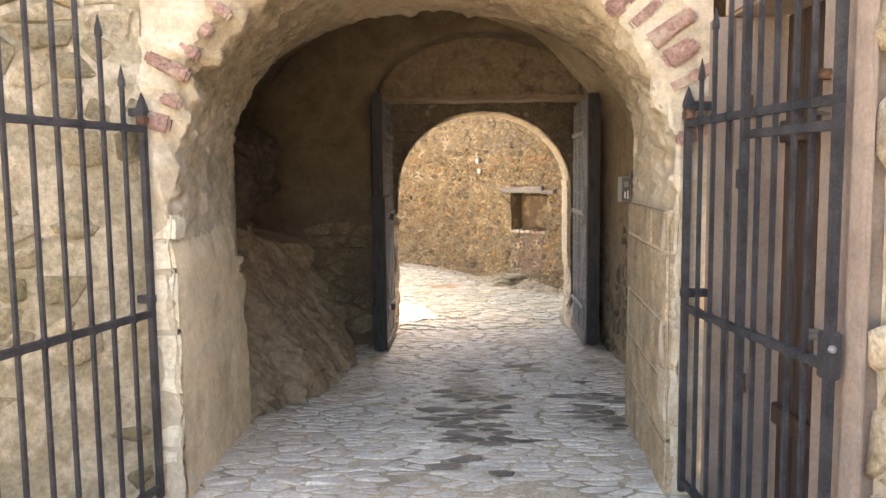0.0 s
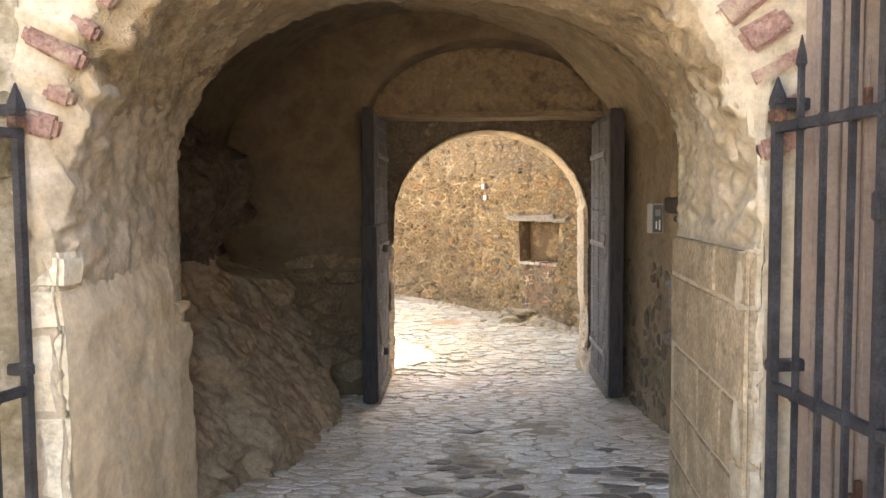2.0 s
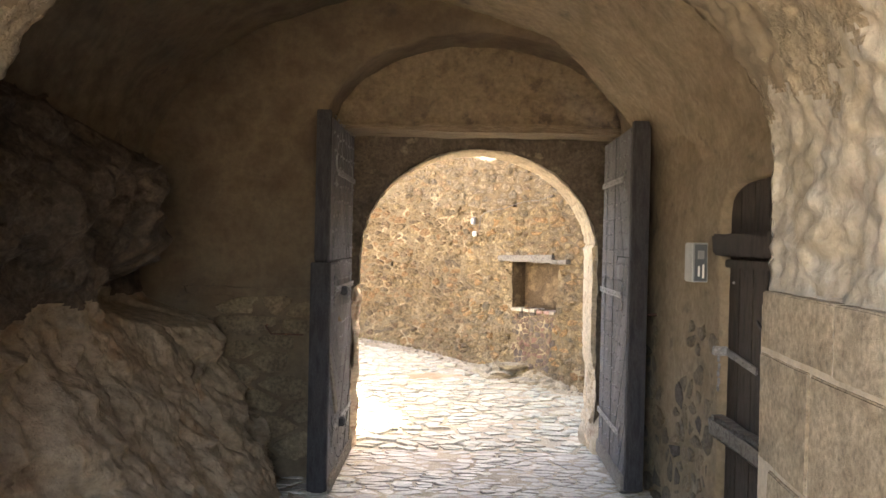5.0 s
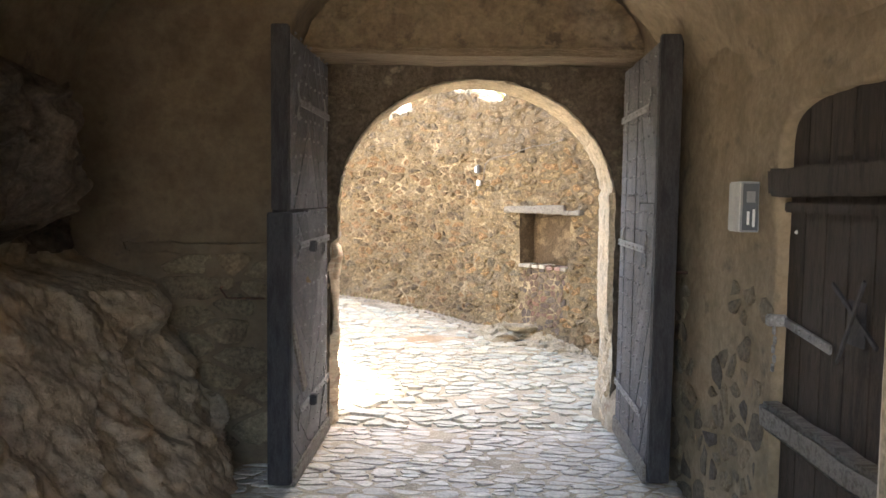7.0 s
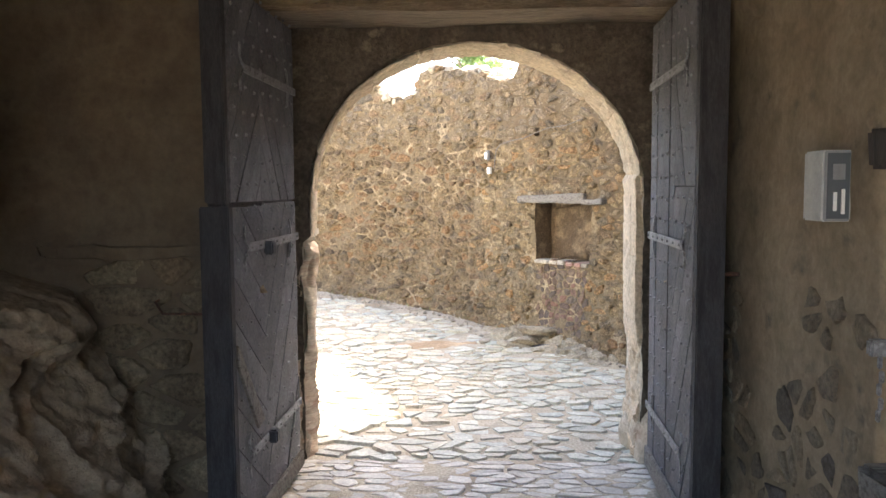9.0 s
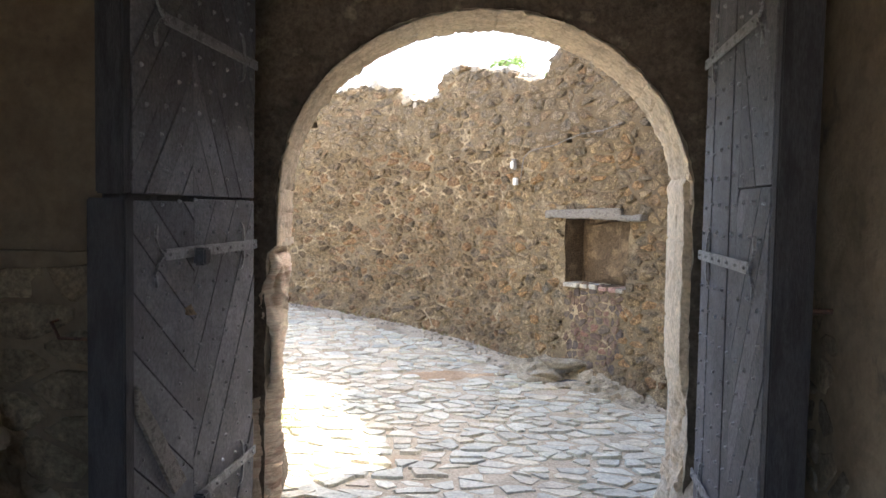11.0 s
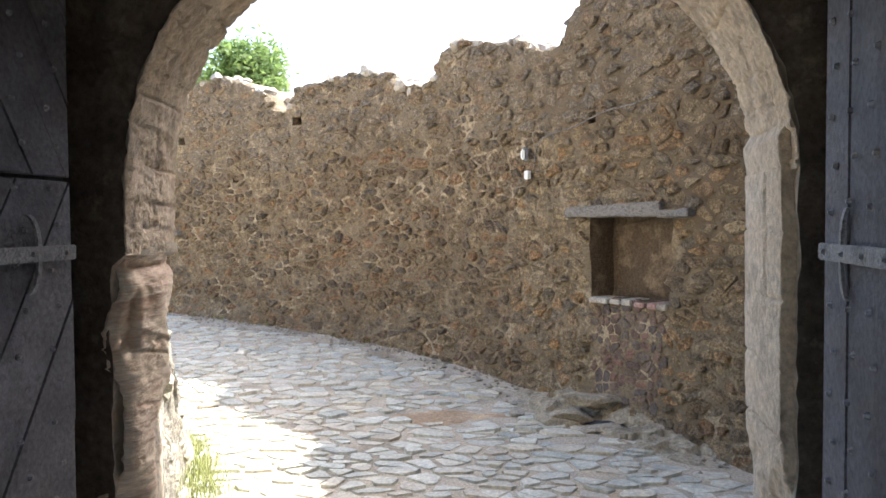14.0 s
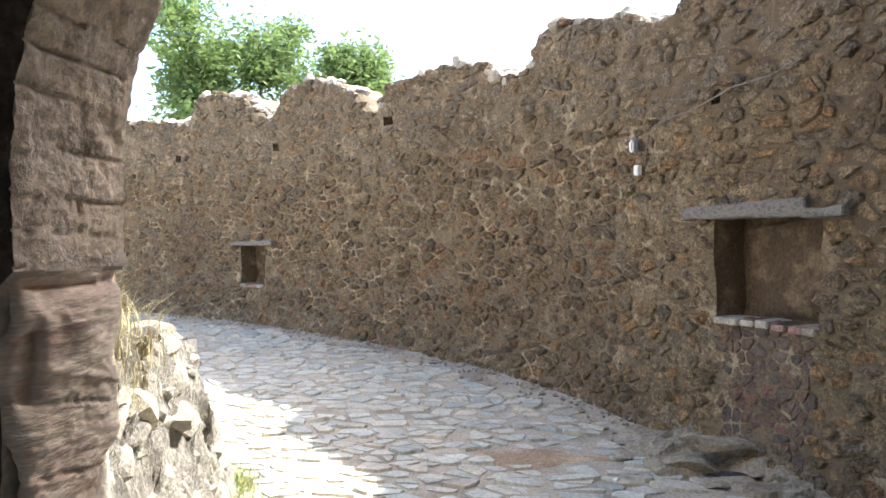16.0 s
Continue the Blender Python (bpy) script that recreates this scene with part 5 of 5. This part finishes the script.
# ochre clay worn bare between the flagstones
M_CLAY = mat("ochre_clay", [(0.46, 0.31, 0.17), (0.40, 0.29, 0.19), (0.50, 0.37, 0.23)], 4, 50, 0.7, 0.95)
pv = [(0.12, 12.85, ground_z(0, 12.85) + 0.012)]
for i in range(40):
    g = 2 * math.pi * i / 40
    k2 = 1 + 0.5 * fbm((math.cos(g), math.sin(g), 7), 1.5)
    x, y = 0.12 + 0.62 * k2 * math.cos(g), 12.85 + 0.26 * k2 * math.sin(g)
    pv.append((x, y, ground_z(x, y) - 0.004))
tagged(link_mesh("clay_patch", pv, [(0, 1 + i, 1 + (i + 1) % 40) for i in range(40)], M_CLAY, smooth=True), "bare ochre clay where flagstones are missing", "earth", kind="structure")

# bedrock ledge at the foot of the wall with a drain hole under its slabs
def ledge_rock(u, v):
    sl, out = 4.7 + 2.35 * u, -0.05 + 0.62 * v
    p, nrm = along(sl)
    q = p + nrm * (out + 0.04 * fbm((sl, out, 1), 4.0))
    edge = min(1.0, u * 6, (1 - u) * 4) * max(0.0, 1 - v) ** 0.7
    step = noise.cell(Vector((sl * 5.3 + 0.8 * fbm((sl, out, 0), 2.0), out * 7.1, 0.4)))
    high = (0.10 + 0.09 * step + 0.07 * fbm((sl, out, 5), 3.0)) * edge
    high -= 0.22 * math.exp(-((q.x - 1.26) / 0.12) ** 4 - ((q.y - 12.78) / 0.10) ** 4)
    return (q.x, q.y, max(ground_z(q.x, q.y) - 0.02 + high, ground_z(q.x, q.y) - 0.06))
vk, fk = grid(90, 34, ledge_rock)
tagged(link_mesh("rock_ledge", vk, fk, M_LEDGE), "low ledge of grey-brown bedrock along the wall foot", "rock", kind="structure")
drain = tagged(new("drain"), "dark drain hole between slabs at the foot of the wall", "drain")
# flat dark disc stands in for the shade inside the hole
bm = bmesh.new()
bmesh.ops.create_uvsphere(bm, u_segments=16, v_segments=8, radius=1.0, matrix=pose(1.25, 12.76, ground_z(1.25, 12.76) + 0.016) @ Matrix.Diagonal((0.15, 0.075, 0.008, 1)))
part("mouth", bm, M_IRON, drain)
for dx, dy, dz, sz, sq, tilt in ((-0.20, 0.04, 0.05, 0.15, (1.3, 0.9, 0.45), 8), (0.21, 0.06, 0.07, 0.17, (1.1, 0.8, 0.42), -14), (0.0, 0.15, 0.12, 0.17, (1.7, 0.75, 0.35), 4), (-0.36, -0.02, 0.03, 0.14, (1.4, 0.9, 0.3), 3), (0.40, -0.14, 0.04, 0.14, (1.2, 1.0, 0.5), 12), (0.60, -0.26, 0.05, 0.15, (1.1, 1.1, 0.6), -8), (0.02, -0.16, 0.01, 0.13, (1.5, 0.6, 0.22), 2)):
    ob = part("slab", shard(sz * 1.35, sq), M_LEDGE, drain)
    ob.matrix_world = Matrix.Translation((1.25 + dx, 12.77 + dy, ground_z(1.25, 12.77 + dy) + dz)) @ pose(0, 0, 0, 0, tilt, rng.uniform(-25, 25))
for x, y, sz, material, lab in ((0.60, 12.95, 0.065, M_CAP, "loose grey stone lying on the flagstones"), (0.58, 12.52, 0.03, M_WHITE, "small white pebble on the flagstones")):
    ob = tagged(part("loose_stone", lump(rng, sz, (1, 1, 0.7)), material), lab, "stone")
    ob.location = (x, y, ground_z(x, y) + sz * 0.45)
for x, y, sz in ((-0.70, 9.61, 0.15), (-0.67, 9.40, 0.13), (1.63, 9.36, 0.15), (1.60, 9.62, 0.14)):
    ob = tagged(part("guard_stone", lump(rng, sz, (0.8, 1.0, 1.7), 3, 0.3, False), M_JAMB), "worn guard stone at the foot of the archway jamb", "stone", "guard stones")
    ob.location = (x, y, ground_z(x, y) + sz * 0.9)

# ---------------------------------------------------------------- stonework
rng = random.Random(4)
stones, top_stones, infill = [], [], []
for poly in masonry(rng, 3.9, LEN[-1] - 1.5, -0.25, 3.6, 0.128, 0.072, 0.48, 0.34):
    cx, cz = sum(p[0] for p in poly) / len(poly), sum(p[1] for p in poly) / len(poly)
    if in_niche(cx, cz, 0.022, 0.035) or cz > top_of(cx) + 0.02 or 5.42 < cx < 6.20 and -0.05 < cz < 0.67:
        continue
    st = stone_mesh(rng, poly, rng.uniform(0.001, 0.012), 0.003 + 0.027 * rng.random() ** 1.4, wall_point, 0.15, 0.05, 0.26, 0.80, 0.13, 0.45)
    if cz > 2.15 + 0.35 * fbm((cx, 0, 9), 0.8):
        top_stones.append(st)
    else:
        stones.append(st)
# small dark stones closing the opening below the niche
for poly in masonry(rng, 5.44, 6.18, -0.12, 0.665, 0.085, 0.075, 0.42, 0.2):
    infill.append(stone_mesh(rng, poly, rng.uniform(0.001, 0.005), rng.uniform(0.002, 0.012), wall_point, 0.1, 0.05, 0.2, 0.8, 0.16, 0.4))

flags = []
for poly in masonry(rng, -7.0, 3.0, 9.3, 17.8, 0.158, 0.10, 0.5, 0.34):
    cx, cy = sum(p[0] for p in poly) / len(poly), sum(p[1] for p in poly) / len(poly)
    # a strip of bare earth along the wall, and patches of it in the lane
    gap = min((Vector((cx, cy)) - Vector(q)).length for q in LINE)
    s_near = min(range(0, 180, 2), key=lambda i: (along(i * 0.1)[0].xy - Vector((cx, cy))).length)
    p, nrm = along(s_near * 0.1)
    out = (Vector((cx, cy, 0)) - p).dot(nrm)
    if out < 0.40 + 0.26 * fbm((cx, cy, 0), 1.2) or ((cx - 0.12) / 0.50) ** 2 + ((cy - 12.85) / 0.20) ** 2 < 0.8 + 0.8 * fbm((cx, cy, 4), 3.0) or rng.random() < 0.05 + 0.10 * max(0.0, fbm((cx, cy, 8), 1.1)):
        continue
    flags.append(stone_mesh(rng, poly, rng.uniform(0.003, 0.026), rng.uniform(0.003, 0.024), lambda x, y, o: (x, y, ground_z(x, y) + o), 0.03, 0.03, 0.22, 0.95, 0.10))
cobs = []
for poly in masonry(rng, -1.7, 1.8, 1.8, 9.3, 0.165, 0.078, 0.46, 0.25):
    cobs.append(stone_mesh(rng, poly, rng.uniform(0.002, 0.010), rng.uniform(0.003, 0.009), lambda x, y, o: (x, y, ground_z(x, y) + o), 0.1, 0.03, 0.25, 0.86, 0.18))

# stones of the gateway: its face, the splayed and the side wall
face_stones = []
for poly in masonry(rng, -2.6, 1.27, 0.0, 4.4, 0.24, 0.17, 0.48, 0.25):
    cx, cz = sum(p[0] for p in poly) / len(poly), sum(p[1] for p in poly) / len(poly)
    r = math.hypot((cx + 0.09) / 1.23, max(0, cz - 1.5) / 1.25)
    if r < 1.38 and cz > 1.45 or (-1.45 < cx < 1.3 and cz < 1.5) or rng.random() < 0.6:
        continue
    face_stones.append(stone_mesh(rng, poly, rng.uniform(0.02, 0.035), rng.uniform(0.012, 0.03), lambda x, z, o: (x, 3.70 - o, z), 0.1, 0.03, 0.25, 0.8))
splay_stones = []
for poly in masonry(rng, 0.05, splay_len - 0.3, -0.1, 3.4, 0.16, 0.12, 0.5, 0.4):
    sm, zm = sum(p[0] for p in poly) / len(poly), sum(p[1] for p in poly) / len(poly)
    if rng.random() > 0.42 + 0.22 * (sm - 0.7) + 0.16 * (zm - 1.2) + 0.5 * fbm((sm, zm, 3), 1.2):
        continue
    splay_stones.append(stone_mesh(rng, poly, rng.uniform(0.0, 0.016), rng.uniform(0.004, 0.024), lambda s, z, o: (*splay_at(s, o), z), 0.1, 0.04, 0.25, 0.82, 0.12, 0.5))
side_stones = []
for poly in masonry(rng, 3.4, side_len, -0.1, 3.4, 0.24, 0.18, 0.5, 0.25):
    side_stones.append(stone_mesh(rng, poly, rng.uniform(0.012, 0.03), rng.uniform(0.015, 0.04), lambda s, z, o: (*side_at(s, o), z), 0.1, 0.04, 0.2, 0.82, 0.16, 0.3))

# brick voussoirs fanning out from the arch
def voussoir(g, r0, r1, wide, sink):
    bm = box_bm(-wide / 2, wide / 2, -0.022 + sink, 0.10, r0, r1, 0.016, 5, 0.024)
    ob = part("brick", bm, M_BRICK, wall_front)
    base = Vector((-0.09 + 1.23 * math.cos(g), 3.704, 1.5 + 1.25 * math.sin(g)))
    ob.matrix_world = Matrix.Translation(base) @ pose(0, 0, 0, 0, 90 - math.degrees(g), 0) @ pose(0, 0, 0, 6, 0, 0)
g = radians(14)
while g < radians(84):
    voussoir(g, 0.03 + rng.uniform(0, 0.08), 0.31 + rng.uniform(-0.08, 0.07), rng.uniform(0.062, 0.098), rng.uniform(0, 0.024))
    g += radians(rng.uniform(4.6, 5.6))
g = radians(96)
while g < radians(172):
    if rng.random() < 0.62:
        voussoir(g, 0.02 + rng.uniform(0, 0.08), 0.16 + rng.uniform(-0.04, 0.12), rng.uniform(0.05, 0.09), rng.uniform(0.005, 0.03))
    g += radians(rng.uniform(4.6, 7.0))

# dressed blocks of the jambs
def ashlar(side):
    z = -0.05
    x_front, x_back = (1.14, 1.28) if side > 0 else (-1.32, -1.38)
    while z < (1.42 if side > 0 else 1.40):
        h = min(rng.uniform(0.24, 0.40), 1.46 - z)
        if h < 0.12:
            break
        y = 3.705
        while y < 5.0:
            L = min(rng.uniform(0.30, 0.62), 5.09 - y)
            if L < 0.12:
                break
            f = (y + L / 2 - 3.7) / 1.4
            x = x_front + (x_back - x_front) * f
            out = rng.uniform(0.0, 0.008) + 0.043
            bm = box_bm(x - out if side > 0 else x - 0.1, x + 0.1 if side > 0 else x + out, y + 0.009, y + L - 0.009, z + 0.008, z + h - 0.008, 0.005, 3, 0.005)
            for v in bm.verts:
                v.co.x += (v.co.y - y - L / 2) * (x_back - x_front) / 1.4
            part("block", bm, M_ASH_O, wall_front)
            y += L
        z += h
ashlar(1)
def bed(u, v):
    y, z = 3.70 + 1.395 * u, -0.1 + 1.57 * v
    return (1.14 + 0.14 * u - 0.0405 + 0.002 * fbm((0, y, z), 9.0) + 0.06 * max(0, v - 0.97) / 0.03, y, z)
vb, fb = grid(40, 44, bed)
link_mesh("mortar_bed", vb, fb, M_POINT, wall_front, True, "pale pointing between the jamb blocks")
def render_coat(u, v):
    y, z = 3.69 + 1.45 * u, -0.15 + 1.60 * v
    return (-1.32 - 0.06 * u + 0.035 + 0.020 * fbm((5, y, z), 2.5) + (0.003 + 0.006 * (u > 0.45)) * fbm((1, y, z), 8.0) - 0.07 * (max(0, v - 0.85) / 0.15) ** 1.5, y - 0.30 * max(0, u - 0.8) / 0.2 * max(0, min(1, (z - 1.0 - 0.3 * fbm((z, 2, 0), 6.0)) / 0.08)) + 0.05 * fbm((z, 1, 0), 6.0) * (u > 0.9), z)
vb, fb = grid(90, 100, render_coat)
link_mesh("render_coat", vb, fb, M_SAND, wall_front, True, "worn tan lime render over the jamb")
# pale quoins on the corner of the left jamb, sunlight put into their colour
z = 0.0
while z < 1.42:
    h = rng.uniform(0.12, 0.38)
    part("quoin", box_bm(-1.47 + rng.uniform(-0.08, 0.06), -1.292 + rng.uniform(-0.02, 0.0), 3.70 + rng.uniform(-0.01, 0.012), 3.85, z - 0.01, min(z + h, 1.47) + 0.005, 0.02, 5, 0.03), M_QUOIN, wall_front)
    z += h
z = 0.0
while z < 1.42:
    h = rng.uniform(0.12, 0.34)
    part("quoin", box_bm(1.10 + rng.uniform(-0.01, 0.02), 1.275, 3.70 + rng.uniform(-0.01, 0.012), 3.85, z - 0.01, min(z + h, 1.47) + 0.005, 0.02, 5, 0.025), M_LIME, wall_front)
    z += h

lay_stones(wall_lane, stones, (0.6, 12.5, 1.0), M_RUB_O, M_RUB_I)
M_INFILL = mat("dark_infill_stone", [(0.15, 0.105, 0.08), (0.21, 0.14, 0.10), (0.18, 0.14, 0.105), (0.125, 0.10, 0.085), (0.25, 0.14, 0.10)], 20, 75, 0.8, 0.9, "object", dist=0.03)
lay_stones(wall_lane, infill, (1.4, 12.7, 0.3), M_INFILL, M_INFILL, "infill_stone")
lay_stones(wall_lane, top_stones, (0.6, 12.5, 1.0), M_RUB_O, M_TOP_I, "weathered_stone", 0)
road = tagged(new("road"), "grey slate flagstones laid in earth along the lane", "road", kind="structure")
lay_stones(road, flags, (0.3, 11.0, 0.0), M_FLAG_O, M_FLAG_I, "flagstone")
pavement = tagged(new("pavement"), "worn cobbles set on edge through the passage", "pavement", kind="structure")
damp = [s for s in cobs if s and ((s[0][-1][0] - 0.16) / 0.30) ** 2 + ((s[0][-1][1] - 5.35) / 1.25) ** 2 < 0.6 + 2.4 * fbm(s[0][-1], 4.2) or ((s[0][-1][0] - 1.12) / 0.22) ** 2 + ((s[0][-1][1] - 5.55) / 0.8) ** 2 < 0.5 + 2.0 * fbm(s[0][-1], 4.2)]
cobs = [s for s in cobs if s and s not in damp]
lay_stones(pavement, damp, (0.1, 5.7, 0), M_COB_WET, M_COB_WET, "damp_cobble")
lay_stones(pavement, cobs, (0.2, 6.5, 0.0), M_COB_O, M_COB_I, "cobble")
# masonry showing below the ledge of the recess wall, and stones bared in the right wall
low = []
for poly in masonry(rng, -1.75, -0.80, -0.2, 1.14, 0.30, 0.15, 0.4, 0.15):
    low.append(stone_mesh(rng, poly, rng.uniform(0.004, 0.012), rng.uniform(0.008, 0.022), lambda x, z, o: (x, 8.33 - o, z), 0.1, 0.03, 0.15, 0.85))
M_PLAST_O = mat("lime_washed_stone", [(0.20, 0.157, 0.103), (0.25, 0.20, 0.132), (0.17, 0.135, 0.092), (0.225, 0.167, 0.108)], 5, 40, 0.8, 0.93, "object")
lay_stones(wall_recess, low, (-0.8, 8.3, 0.8), M_PLAST_O, M_PLAST_O, soft=True)
part("ledge", box_bm(-1.75, -0.79, 8.28, 8.36, 1.15, 1.215, 0.02, 9, 0.035), M_PLASTER_SHADE, wall_recess)
bare = []
for poly in masonry(rng, 6.85, 8.3, -0.25, 1.15, 0.12, 0.10, 0.5, 0.35):
    cy, cz = sum(p[0] for p in poly) / len(poly), sum(p[1] for p in poly) / len(poly)
    if fbm((cy, cz, 2), 1.6) + 0.45 - 0.62 * cz < rng.uniform(-0.1, 0.35):
        continue
    bare.append(stone_mesh(rng, poly, rng.uniform(0.006, 0.022), rng.uniform(0.004, 0.014), lambda y, z, o: (1.722 - o, y, z), 0.1, 0.04, 0.3, 0.85))
lay_stones(wall_right, bare, (1.7, 7.3, 0.6), M_DARK_O, M_DARK_O, "bared_stone", 300, True)
lay_stones(wall_front, face_stones, (0, 3.7, 2.2), M_SAND_O, M_SAND_I, "stone", 300, True)
lay_stones(wall_splay, splay_stones, (-1.6, 3.2, 1.5), M_MOSS_O, M_MOSS_I, "stone", 150, True)
lay_stones(wall_side, side_stones, (1.4, 2.0, 1.5), M_SAND_O, M_SAND_I, "stone", 100, True)
